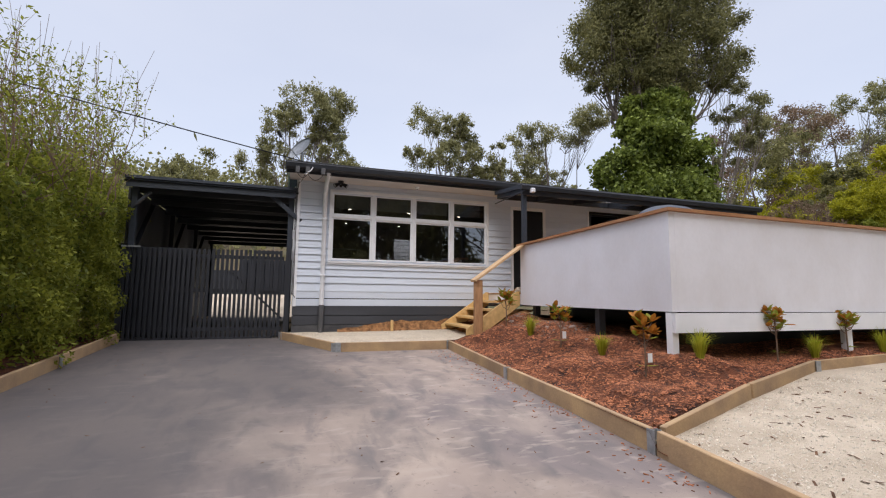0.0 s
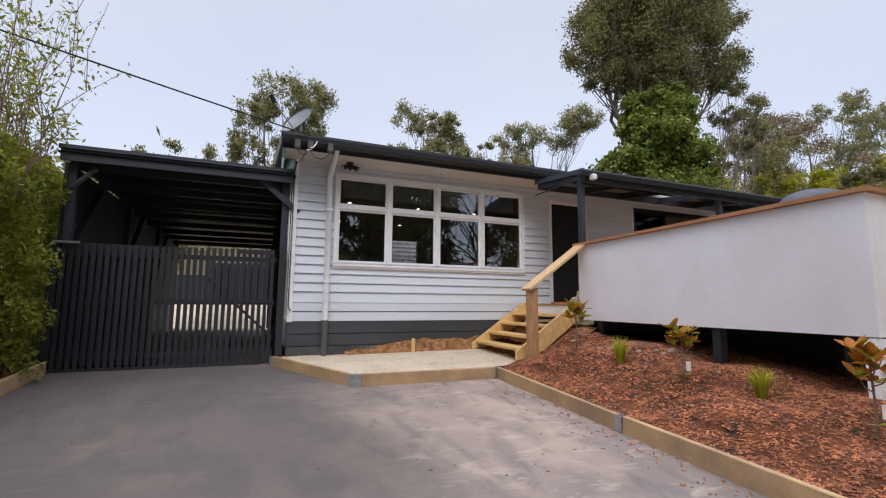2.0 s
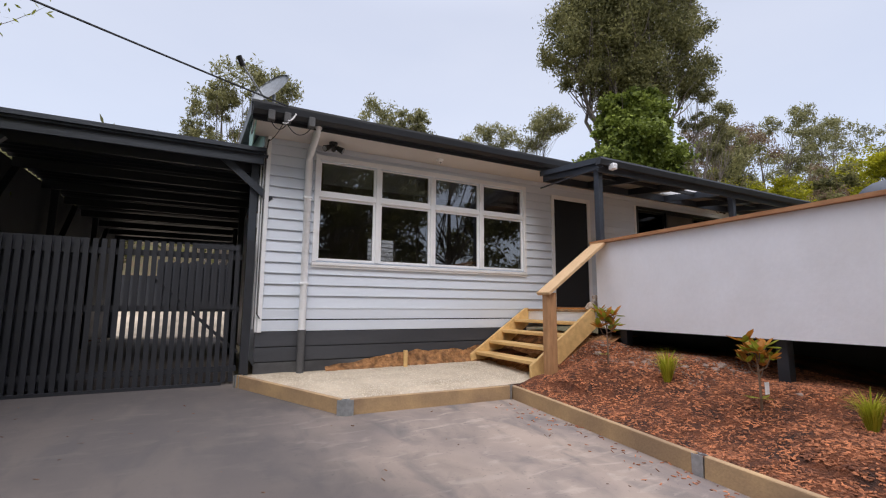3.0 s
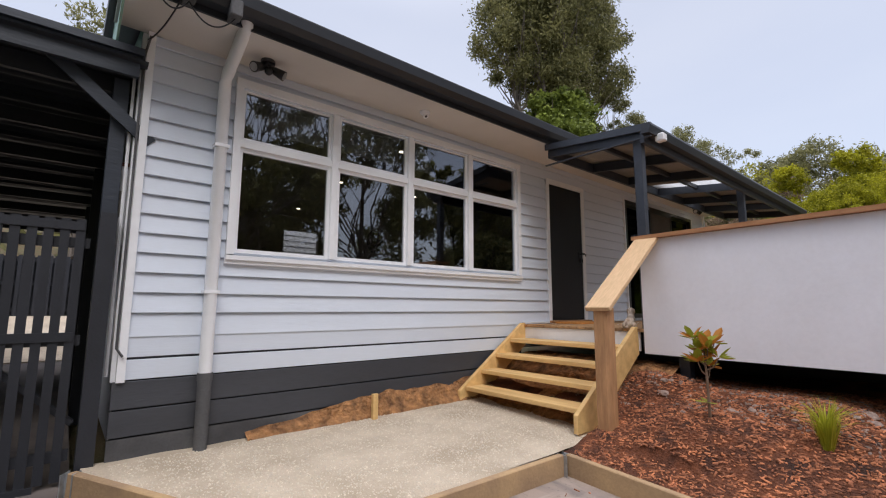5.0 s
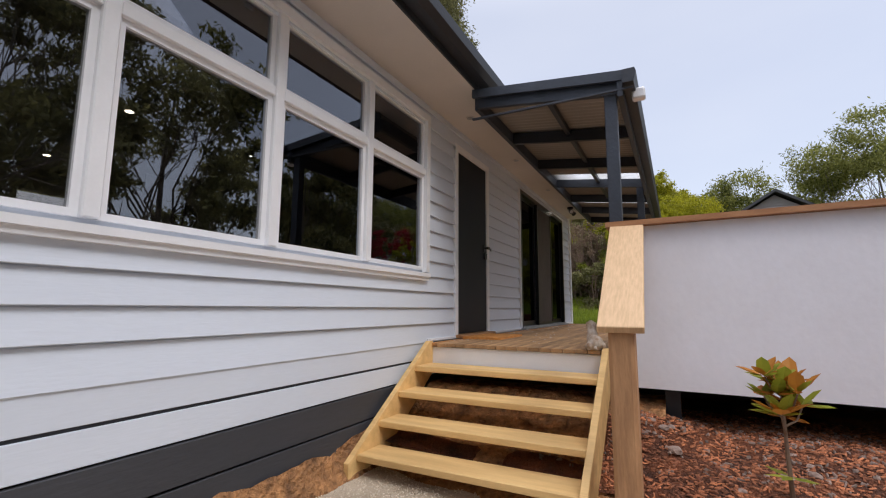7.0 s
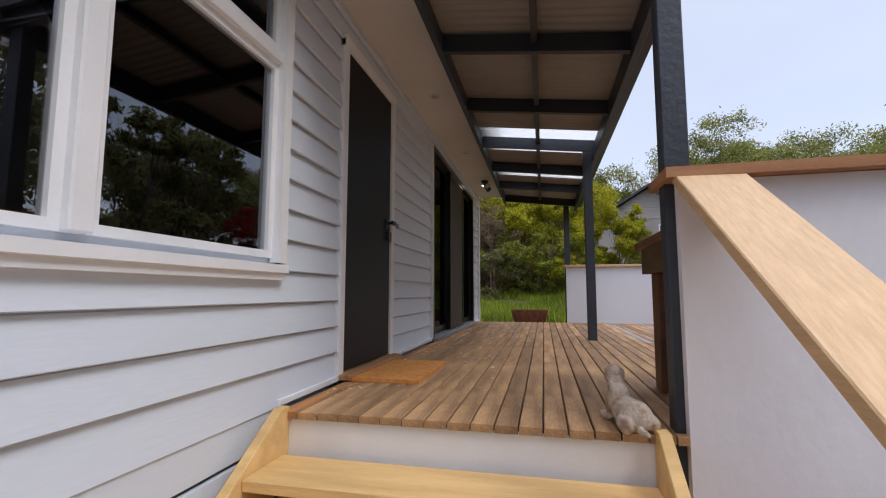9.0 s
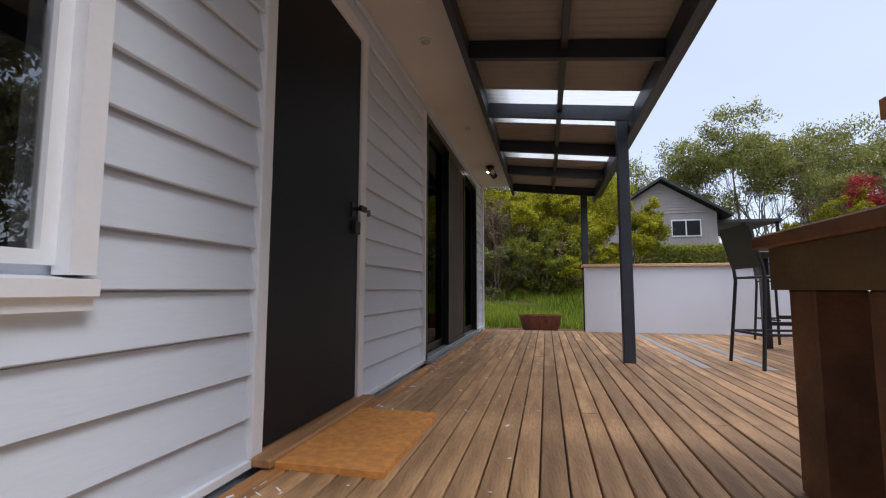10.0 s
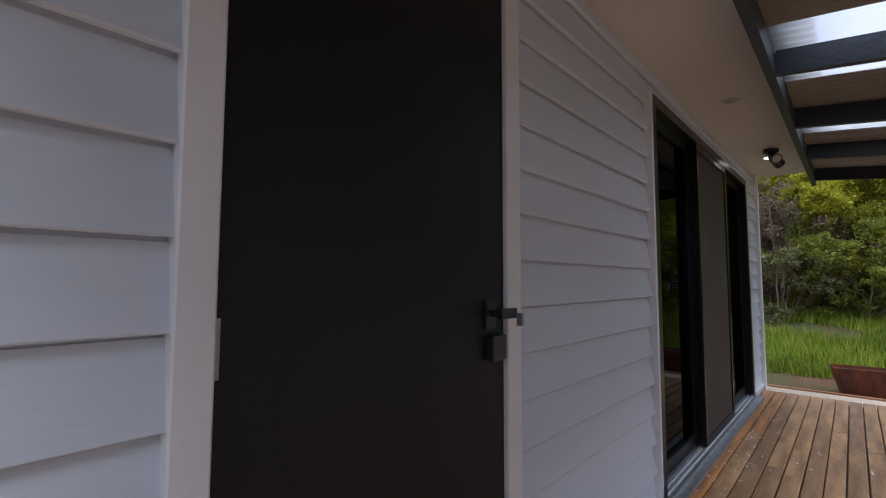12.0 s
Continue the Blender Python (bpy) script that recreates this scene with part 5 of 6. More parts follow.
# ---- plants ----
def leaf_cloud(name, centres, size, material, parent, rs, aspect=0.4, droop=0.0):
    """Small pointed leaves, four corners each, turned at random about their centres."""
    n = len(centres)
    a = rs.normal(size=(n, 3))
    a[:, 2] -= droop
    a /= np.linalg.norm(a, axis=1)[:, None]
    b = np.cross(a, rs.normal(size=(n, 3)))
    b /= np.linalg.norm(b, axis=1)[:, None] + 1e-9
    s = (size * rs.uniform(0.6, 1.35, n))[:, None]
    c = np.asarray(centres)
    v = np.stack([c - a * s * 0.5, c + b * s * aspect * 0.5 - a * s * 0.05, c + a * s * 0.5, c - b * s * aspect * 0.5 - a * s * 0.05], 1).reshape(-1, 3)
    f = np.arange(4 * n).reshape(n, 4)
    return from_arrays(name, v, f, material, parent)


def clump_points(rs, centre, r, n, flat=0.75):
    """Points in sub-clumps within a ball, so that the edge is uneven and has gaps."""
    k = max(4, int(n / 100))
    d = rs.normal(size=(k, 3))
    d /= np.linalg.norm(d, axis=1)[:, None]
    sub = np.array(centre) + d * (r * rs.uniform(0.3, 0.95, k) ** 0.6)[:, None] * np.array((1, 1, flat))
    pick = rs.randint(0, k, n)
    return sub[pick] + rs.normal(size=(n, 3)) * r * 0.15 * np.array((1, 1, 0.8))


def wander(rs, p, q, n, amount):
    p, q = np.array(p, float), np.array(q, float)
    pts = [p]
    for i in range(1, n):
        f = i / n
        pts.append(p + (q - p) * f + rs.normal(size=3) * amount * math.sin(math.pi * f) + np.array((0, 0, -0.06)) * np.linalg.norm(q - p) * math.sin(math.pi * f))
    pts.append(q)
    return [tuple(a) for a in pts]


def make_tree(name, label, at, height, clumps, leaf, leaves, size, trunk=0.25, seed=1, fork=0.35, category="tree", bark=None, droop=0.6,
              aspect=0.35, flat=0.7, twigs=3, group="", n_trunk=1):
    """clumps: (x, y, z, r) from the foot of the tree."""
    rs = np.random.RandomState(seed)
    ob = base(name, label, category, at, group)
    bm = bmesh.new()
    top = (clumps[0][0] * 0.3, clumps[0][1] * 0.3, height * 0.82)
    spine = wander(rs, (0, 0, -0.3 if height < 7 else -1.8), top, 7, height * 0.012)
    tube(bm, spine, [trunk * (1.15 - 0.95 * i / 7) for i in range(8)], 8)
    part("trunk", bm, bark or BARK, ob, smooth=True)
    for c in clumps:
        bm = bmesh.new()
        z0 = min(max(height * fork * rs.uniform(0.7, 1.1), 0.2), max(0.3, c[2] - 0.4 * c[3]))
        k = min(7, max(1, int(z0 / (height * 0.82) * 7)))
        p = spine[k]
        r0 = trunk * 0.42 * (1 - k / 9)
        path = wander(rs, p, c[:3], 5, c[3] * 0.28)
        tube(bm, path, [r0 * (1 - 0.15 * i) for i in range(6)], 6)
        for t_ in range(twigs):
            d = rs.normal(size=3)
            e = np.array(c[:3]) + d / np.linalg.norm(d) * c[3] * 0.85 * np.array((1, 1, flat))
            tube(bm, wander(rs, path[3 + t_ % 2], e, 3, c[3] * 0.12), [r0 * 0.35, r0 * 0.25, r0 * 0.16, r0 * 0.08], 4)
        part("limb", bm, bark or BARK, ob, smooth=True)
    tot = sum(c[3] ** 2 for c in clumps)
    pts = np.concatenate([clump_points(rs, c[:3], c[3], int(leaves * c[3] ** 2 / tot) + 30, flat) for c in clumps])
    leaf_cloud("crown", pts, size, leaf, ob, rs, aspect, droop)
    return ob


def round_clumps(seed, height, width, n, r, low=0.4, flat=1.0):
    rr = random.Random(seed)
    out = []
    for i in range(n):
        a, f = rr.uniform(0, 2 * math.pi), rr.uniform(low, 1)
        w = width * 0.5 * math.sqrt(max(0.08, 1 - ((f - 0.62) / 0.5) ** 2)) * rr.uniform(0.35, 1)
        out.append((w * math.cos(a), w * math.sin(a), height * f - r * 0.5, r * rr.uniform(0.7, 1.25)))
    return out


# tall evergreen behind the house, ivy on its trunk, a sparse limb to one side
TX, TY, TZ0 = 19.1, 18.6, 3.0
U = (0.98, -0.2)
tall = [(0.4, 0, 10.9, 1.6), (-0.2, 0, 13.1, 2.0), (1.3, 0, 12.6, 1.8), (2.2, 0, 11.2, 1.3), (-1.6, 0, 16.2, 1.8), (-1.2, 0, 17.5, 2.3), (0.6, 0, 18.8, 2.5), (2.6, 0, 18.0, 2.3), (-2.6, 0, 14.8, 1.7), (-3.7, 0, 12.9, 1.3), (-1.0, 0, 14.3, 2.2), (1.3, 0, 15.2, 2.4),
        (3.6, 0, 15.2, 2.1), (5.2, 0, 13.4, 1.6), (-2.6, 0, 11.9, 1.2), (0.2, 0, 11.9, 1.8), (-0.6, 1, 21.4, 2.0), (1.9, 0, 21.8, 2.3), (4.2, 0, 19.8, 1.9), (5.6, 0, 16.2, 1.4),
        (3.2, 1, 12.6, 1.5), (0.2, -1, 16.6, 2.0), (6.3, 0, 14.2, 1.2), (5.4, 0, 17.8, 1.3)]
make_tree("tall_evergreen", "tall dark evergreen tree with a broad irregular crown behind the house", (TX, TY, TZ0), 24, [(a, b - a * 0.1, c, r * 1.08) for a, b, c, r in tall], L_DARK, 130000, 0.205, 0.45, 3, fork=0.4, twigs=5)
side = [(7.4, 0, 11.2, 1.15), (6.6, 0, 8.9, 0.9), (8.3, 0, 9.9, 0.8), (5.4, 0, 10.4, 0.8), (6.0, 0, 12.4, 1.0), (4.6, 0, 7.6, 0.5)]
make_tree("gum_tree", "open-limbed tree with pale branches and rusty leaf tufts beside the evergreen", (TX + 3.2, TY - 0.8, TZ0), 11, [(a - 3.2, b, c, r) for a, b, c, r in side], L_GUM, 9000, 0.17, 0.2, 8, fork=0.2, twigs=12)
ivy = [(-2.3, 0, 5.8, 1.6), (-1.0, -0.5, 7.4, 1.7), (0.4, -0.3, 8.9, 1.5), (-1.0, 0, 9.7, 1.1), (1.4, 0, 7.2, 1.6), (-2.8, 0, 4.2, 1.4), (-0.5, -1, 4.6, 2.0), (1.8, 0, 4.7, 1.7), (0.6, 0, 10.6, 1.0), (-1.6, 0.3, 8.6, 1.0), (2.4, 0, 6.0, 1.2), (0, 0, 2.2, 2.0)]
make_tree("ivy_mass", "broad mass of bright ivy climbing the trunk of the evergreen", (TX - 0.3, TY - 1.3, TZ0), 9, ivy, L_IVY, 50000, 0.20, 0.3, 5, category="ivy", aspect=0.85, droop=0.2, twigs=1)


def gum(label, at, height, width, seed, leaves=14000, leaf=None, size=0.30, n=30, low=0.10, r=None, twigs=4, group="background gum trees"):
    base_z = far_z(at[0], at[1]) - 0.1
    grown = height + at[2] - base_z
    low = 1 - (1 - low) * height / grown
    at, height = (at[0], at[1], base_z), grown
    size, leaves = size * 0.85, int(leaves * 2.0)
    return make_tree("gum_tree", label, at, height, round_clumps(seed, height, width, n, r or width * 0.165, low), leaf or L_GUM, leaves, size, 0.011 * height + 0.04, seed, fork=0.42, twigs=twigs, group=group)


gum("grey-green eucalypt with a rounded open crown on the slope", (0.4, 34, 6.0), 12.2, 8.6, 11, 16000)
gum("grey-green eucalypt with a lumpy crown on the slope", (12.3, 34, 6.5), 12.3, 8.0, 12, 16000)
gum("sparse eucalypt showing bare pale limbs on the slope", (22.6, 34, 7.0), 14.2, 9.6, 13, 12000, n=15, twigs=12)
gum("low grey-green eucalypt behind the house", (17.5, 33, 6.2), 10.6, 6.5, 14, 9000)
gum("broad grey eucalypt with a brownish crown in the distance", (48, 32, 9), 13.5, 12.5, 15, 14000, L_DRY, 0.34)
gum("broad brown-green eucalypt in the distance", (58, 30, 9.5), 16.0, 14, 16, 16000, L_GUM, 0.36)
gum("olive eucalypt in the distance", (67, 27, 9.5), 15.5, 14, 17, 15000, L_GUM, 0.36)
gum("small olive tree on the slope", (-14, 36, 4.5), 8.0, 9, 18, 9000)
gum("dark spreading tree beyond the carport", (-6.5, 32, 4.5), 7.2, 8, 19, 9000, L_DARK, 0.28)
# east side
gum("large eucalypt with open grey limbs beyond the neighbour house", (39, -7.2, 5.0), 9.8, 12.0, 21, 26000, L_LIT, size=0.26, n=24, low=0.5)
gum("large eucalypt with open grey limbs beyond the neighbour house", (41, 3.5, 5.2), 6.9, 11, 22, 22000, L_LIT, size=0.26, n=20, low=0.5)
gum("wide eucalypt beyond the neighbour garden", (43, -17, 5.0), 9.5, 12, 23, 22000, L_LIT, size=0.28, n=20, low=0.45)
gum("eucalypt behind the neighbour garden", (46, 12, 6.0), 9.0, 12, 24, 16000, size=0.32, n=16)
gum("bare brown-twigged tree in the neighbour garden", (34, -8.2, 4.6), 6.5, 4.5, 25, 1500, L_DRY, 0.15, n=10, twigs=16)


def shrub(name, label, at, height, width, seed, leaf, leaves, size, n=10, low=0.15, category="shrub", r=None, twigs=4, aspect=0.35, droop=0.0, group=""):
    return make_tree(name, label, at, height, round_clumps(seed, height, width, n, r or width * 0.2, low), leaf, leaves, size, 0.010 * height + 0.012, seed, fork=0.1,
                     category=category, bark=TWIG, twigs=twigs, aspect=aspect, droop=droop, flat=0.9, group=group)


# yellow-green wattles and bushes at the east end
shrub("wattle_bush", "feathery yellow-green wattle bush on the grass bank", (18.2, 6.2, 2.9), 3.5, 2.8, 31, L_YELL, 60000, 0.085, n=20, low=0.2)
shrub("wattle_bush", "feathery yellow-green wattle bush on the grass bank", (17.5, 7.7, 2.7), 3.1, 2.1, 32, L_YELL, 34000, 0.085, n=16, low=0.25)
shrub("wattle_bush", "feathery yellow-green wattle bush beside the parapet", (18.2, 4.6, 2.9), 2.9, 1.9, 33, L_YELL, 30000, 0.075, n=15)
shrub("wattle_tree", "bright yellow-green rounded tree in the garden", (21.5, 7.4, 3.3), 5.0, 3.4, 34, L_YELL, 34000, 0.14, n=13)
shrub("wattle_tree", "bright yellow-green low tree in the garden", (21.0, 6.0, 3.2), 3.9, 2.6, 35, L_YELL, 16000, 0.14, n=12)
shrub("bare_bush", "tangled bush of bare brown twigs with few leaves", (17.8, 8.6, 2.8), 3.3, 2.4, 36, L_DRY, 2500, 0.09, n=16, twigs=14)
shrub("bare_bush", "tangled bush of bare brown twigs with few leaves", (17.3, 6.9, 2.7), 2.3, 2.0, 136, L_DRY, 1800, 0.08, n=14, twigs=14)
shrub("bare_bush", "tangled bush of bare brown twigs with few leaves", (17.9, 9.4, 2.8), 3.4, 2.2, 137, L_DRY, 2500, 0.09, n=16, twigs=14)
shrub("dark_bush", "dark green bush on the bank", (18.6, 9.8, 2.8), 3.8, 3.0, 37, L_DARK, 14000, 0.13)
shrub("dark_bush", "dark green bush behind the wattles", (21.5, 9.6, 3.2), 4.6, 4.0, 38, L_DARK, 16000, 0.15)
for x, y_, h, w, sd, lm in ((16.4, 5.9, 1.5, 1.7, 141, L_YELL), (16.6, 7.2, 1.7, 1.9, 142, L_HEDGE), (16.3, 8.6, 1.6, 1.8, 143, L_DARK), (17.1, 6.6, 2.2, 1.9, 144, L_HEDGE), (17.2, 8.0, 2.3, 2.0, 145, L_HEDGE)):
    shrub("low_bush", "dark tangled low bush at the back of the grass bank", (x, y_, east_z(x, y_) - 0.05), h, w, sd, lm, 9000, 0.08, n=12, low=0.12, twigs=8, group="bank bushes")
shrub("red_maple", "red-leaved maple in the neighbour garden", (31, -10.4, 4.6), 4.6, 4.4, 39, L_RED, 12000, 0.16, category="tree")
shrub("wattle_bush", "yellow-green shrub beside the verandah", (30, -5.6, 4.4), 2.1, 2.6, 40, L_YELL, 9000, 0.13)
shrub("autumn_shrub", "orange and yellow shrub in the neighbour garden", (31, -8.2, 4.5), 3.6, 3.4, 41, L_YELL, 9000, 0.14)
# north-east bushes beyond the parapet, seen over the roof and capping
for i, (x, y_, h, w, lm) in enumerate(((30, 20, 10.5, 7, L_DARK), (36, 21, 9.5, 8, L_YELL), (33, 15, 8.5, 7, L_YELL), (42, 19, 10, 9, L_DRY), (26, 24, 10, 8, L_DARK), (28, 16, 6.5, 6, L_YELL), (38, 14, 8.2, 8, L_DRY), (46, 20, 10.5, 9, L_YELL), (50, 14, 10, 9, L_DRY))):
    shrub("garden_tree", ("dark green garden tree", "yellow-green garden tree", "brown-twigged garden tree")[0 if lm == L_DARK else 1 if lm == L_YELL else 2] + " on the rising slope",
          (x, y_, far_z(x, y_) - 0.2), h, w, 50 + i, lm, 12000 if lm != L_DRY else 9000, 0.24, n=13, low=0.1, category="tree", group="slope trees")


def clipped_hedge(x0, x1, y0, y1, z0, z1):
    rs = np.random.RandomState(7)
    p = rs.uniform((x0, y0, z0), (x1, y1, z1), (14000, 3))
    face = rs.randint(0, 3, len(p))
    p[face == 0, 0] = x0 + rs.normal(0, 0.06, (face == 0).sum())
    p[face == 1, 2] = z1 + rs.normal(0, 0.06, (face == 1).sum())
    ob = base("clipped_hedge", "clipped green hedge in front of the neighbour house", "hedge")
    bx("core", (x0 + 0.15, x1, y0 + 0.1, y1 - 0.1, z0, z1 - 0.15), L_DARK, ob)
    leaf_cloud("foliage", p, 0.12, L_HEDGE, ob, rs, 0.6)


clipped_hedge(24.5, 25.7, -5.5, 3.2, 3.1, 4.75)

# hedge along the drive: dense shrubs with thin upright shoots
HEDGE = ((-4.1, 7.5, 3.1, 2.3), (-4.2, 5.9, 3.0, 2.5), (-4.3, 4.3, 2.8, 2.5), (-4.5, 2.6, 3.1, 2.6), (-4.6, 0.8, 3.3, 2.6), (-4.8, -1.2, 3.4, 2.8), (-5.8, 6.5, 3.6, 2.6), (-6.0, 3.5, 3.6, 2.8), (-4.3, 9.2, 3.2, 2.2))
def hedge_shrub(x, y_, h, w, seed, n):
    rs = np.random.RandomState(seed)
    ob = base("drive_shrub", "dense yellow-green small-leaved shrub beside the driveway", "shrub", (x, y_, drive_z(x, y_)), "driveway shrubs")
    for k in range(7):
        bm = bmesh.new()
        a_ = k * 0.9 + rs.uniform(0, 0.4)
        tube(bm, wander(rs, (0.1 * math.cos(a_), 0.1 * math.sin(a_), -0.1), (w * 0.36 * math.cos(a_), w * 0.36 * math.sin(a_), h * rs.uniform(0.6, 0.95)), 5, 0.1), [0.022, 0.018, 0.014, 0.011, 0.008, 0.005], 5)
        part("stem", bm, TWIG, ob)
    t_ = rs.uniform(0, 2 * math.pi, n)
    f_ = rs.uniform(0.0, 1.0, n) ** 0.85
    prof = np.where(f_ < 0.72, 0.86 + 0.14 * np.sin(f_ * 4), np.sqrt(np.clip(1 - ((f_ - 0.72) / 0.30) ** 2, 0.02, 1)))
    lump = 1 + 0.13 * np.sin(t_ * 5 + seed + 4 * f_) + 0.10 * np.sin(t_ * 11 + f_ * 17 + seed) + 0.08 * np.sin(f_ * 31 + t_ * 3)
    rad = w * 0.5 * prof * lump * (1 - np.abs(rs.normal(0, 0.13, n)))
    p = np.stack([rad * np.cos(t_), rad * np.sin(t_), f_ * h + rs.normal(0, 0.05, n)], 1)
    p[:, 2] = np.maximum(p[:, 2], 0.03)
    leaf_cloud("crown", p, 0.072, L_HEDGE, ob, rs, 0.5, 0.0)


for i, (x, y_, h, w) in enumerate(HEDGE):
    hedge_shrub(x, y_, h, w, 70 + i, 30000 if y_ > 2 else 12000)


def shoots(x, y_, h, n, seed):
    """Thin upright stems with sparse small leaves."""
    rs = np.random.RandomState(seed)
    ob = base("tall_shrub", "tall thin-stemmed shrub with sparse small leaves above the hedge", "shrub", (x, y_, drive_z(x, y_)), "tall shrubs")
    pts = []
    for i in range(n):
        bm = bmesh.new()
        a = rs.uniform(0, 2 * math.pi)
        r = rs.uniform(0.1, 0.9)
        tip = np.array((r * math.cos(a) * 1.3, r * math.sin(a) * 1.3, h * rs.uniform(0.6, 1.0)))
        path = wander(rs, (0.5 * math.cos(a), 0.5 * math.sin(a), 2.2), tip, 5, 0.12)
        tube(bm, path, [0.010, 0.008, 0.007, 0.005, 0.004, 0.0025], 4)
        for k in range(5):
            q = np.array(path[2 + k % 3])
            e = q + rs.normal(size=3) * 0.22 + np.array((0, 0, 0.5))
            tube(bm, [tuple(q), tuple((q + e) / 2 + rs.normal(size=3) * 0.03), tuple(e)], [0.004, 0.003, 0.0015], 3)
            m_ = 16
            pts.append(q + (e - q) * rs.uniform(0.1, 1.05, (m_, 1)) + rs.normal(size=(m_, 3)) * 0.05)
        part("stem", bm, TWIG, ob)
    leaf_cloud("foliage", np.concatenate(pts), 0.07, L_HEDGE, ob, rs, 0.4)


for i, (x, y_, h, n) in enumerate(((-3.55, 7.0, 5.3, 26), (-3.7, 5.4, 5.0, 26), (-4.2, 3.9, 5.0, 24), (-3.95, 7.9, 5.5, 26), (-4.7, 2.4, 4.8, 18), (-4.8, 7.4, 5.9, 24))):
    shoots(x, y_, h, n, 90 + i)
sheet("ground_hedge", -9, -2.98, -8, 16, 0.3, lambda x, y: drive_z(x, y) + 0.08 + 0.04 * noise.noise((x * 2, y * 2, 0)), MULCHG, label="dark leaf-littered soil under the hedge")

# trees behind the walker, across the road: seen in the window glass
for i, (x, y_, h, w) in enumerate(((-9, -15, 22, 15), (-1, -17, 25, 17), (7, -14, 21, 14), (15, -17, 21, 15), (24, -14, 14, 11), (33, -18, 15, 12), (-18, -14, 20, 14))):
    gum("big dark eucalypt across the road", (x, y_, 0.2), h, w, 110 + i, 13000, L_DARK, 0.52, n=30, low=0.22, group="roadside trees", twigs=8)


# wooded hill in the distance
def hill_woods():
    rs = np.random.RandomState(5)
    cen = []
    for i in range(520):
        x, y_ = rs.uniform(-110, 130), rs.uniform(48, 190)
        z = far_z(x, y_)
        h, r = rs.uniform(7, 12), rs.uniform(2.5, 4.5)
        d = rs.normal(size=(70, 3))
        cen.append(np.array((x, y_, z + h * 0.62)) + d * np.array((r * 0.55, r * 0.55, h * 0.22)))
    for i in range(150):
        x, y_ = rs.uniform(60, 120), rs.uniform(-50, 45)
        z = far_z(x, y_)
        h, r = rs.uniform(6, 9), rs.uniform(2.5, 4.5)
        cen.append(np.array((x, y_, z + h * 0.55)) + rs.normal(size=(70, 3)) * np.array((r * 0.55, r * 0.55, h * 0.2)))
    ob = leaf_cloud("distant_woods", np.concatenate(cen), 1.25, L_DARK, None, rs, 0.8)
    tagged(ob, "dense eucalypt woods covering the far hillside", "woods", "", "stuff")


hill_woods()


# small plants in the mulch
def leaf_mesh(L, w, m_):
    bm = bmesh.new()
    q = [(0.01, 0, 0), (L * 0.35, w / 2, 0.004), (L * 0.75, w * 0.4, 0), (L, 0, -0.01), (L * 0.75, -w * 0.4, 0), (L * 0.35, -w / 2, 0.004)]
    vs, vm = [bm.verts.new(c) for c in q], bm.verts.new((L * 0.5, 0, -0.010))
    for j in range(6):
        bm.faces.new((vs[j], vs[(j + 1) % 6], vm))
    me = bpy.data.meshes.new("leaf")
    bm.to_mesh(me)
    bm.free()
    me.materials.append(m_)
    return me


LEAVES = {k_: [leaf_mesh(L_, w_, m_) for L_, w_ in ((0.13, 0.060), (0.11, 0.052), (0.145, 0.066))] for k_, m_ in (("green", L_MAG), ("rusty", L_RUSTY))}


def magnolia(x, y_, h, seed, rusty=0.5, tag=False):
    rs = np.random.RandomState(seed)
    z = bed_z(x, y_)
    ob = base("magnolia_sapling", "young magnolia with glossy green and rust leaves in the mulch", "young tree", (x, y_, z - 0.02), "magnolia saplings")
    bm = bmesh.new()
    tube(bm, [(0, 0, 0), (0.01, 0.005, h * 0.4), (0.0, 0.01, h * 0.9)], [0.012, 0.010, 0.006], 6)
    tips = []
    for k in range(7):
        a = k * 2.4 + rs.uniform(0, 0.5)
        zz = h * (0.50 + 0.06 * k)
        e = (0.085 * math.cos(a), 0.085 * math.sin(a), zz + 0.10)
        tube(bm, [(0, 0.005, zz), (e[0] * 0.6, e[1] * 0.6, zz + 0.03), e], [0.006, 0.005, 0.004], 5)
        tips.append(e)
    tips += [(0, 0, h * 0.95), (0.03, -0.02, h * 0.8), (-0.03, 0.03, h * 0.88)]
    part("stem", bm, TWIG, ob)
    for m_, share in (("green", 1 - rusty), ("rusty", rusty)):
        for e in tips:
            for k in range(int(8 * share) + 1):
                a, up = rs.uniform(0, 2 * math.pi), rs.uniform(0.0, 1.6)
                d = Vector((math.cos(a), math.sin(a), up)).normalized()
                o = new("leaf", LEAVES[m_][rs.randint(0, 3)])
                o.parent = ob
                o.matrix_basis = Matrix.Translation(Vector(e)) @ d.to_track_quat("X", "Z").to_matrix().to_4x4() @ Matrix.Scale(rs.uniform(0.7, 1.15), 4)
    if h > 0.5:
        bm = bmesh.new()
        for k in range(5):
            a = rs.uniform(0, 6.28)
            d = Vector((math.cos(a), math.sin(a), 0.1))
            s = Vector((-math.sin(a), math.cos(a), 0)) * 0.025
            p0 = Vector((0, 0, h * 0.22))
            vs = [bm.verts.new(c) for c in (p0, p0 + d * 0.06 + s, p0 + d * 0.14, p0 + d * 0.06 - s)]
            bm.faces.new(vs)
        me = bpy.data.meshes.new("low_leaves")
        bm.to_mesh(me)
        bm.free()
        me.materials.append(L_MAG)
        o = new("low_leaves", me)
        o.parent = ob
    if tag:
        bx("plant_tag", (0.01, 0.07, -0.035, -0.030, h * 0.28, h * 0.28 + 0.10), TRIM, ob, "white nursery tag")


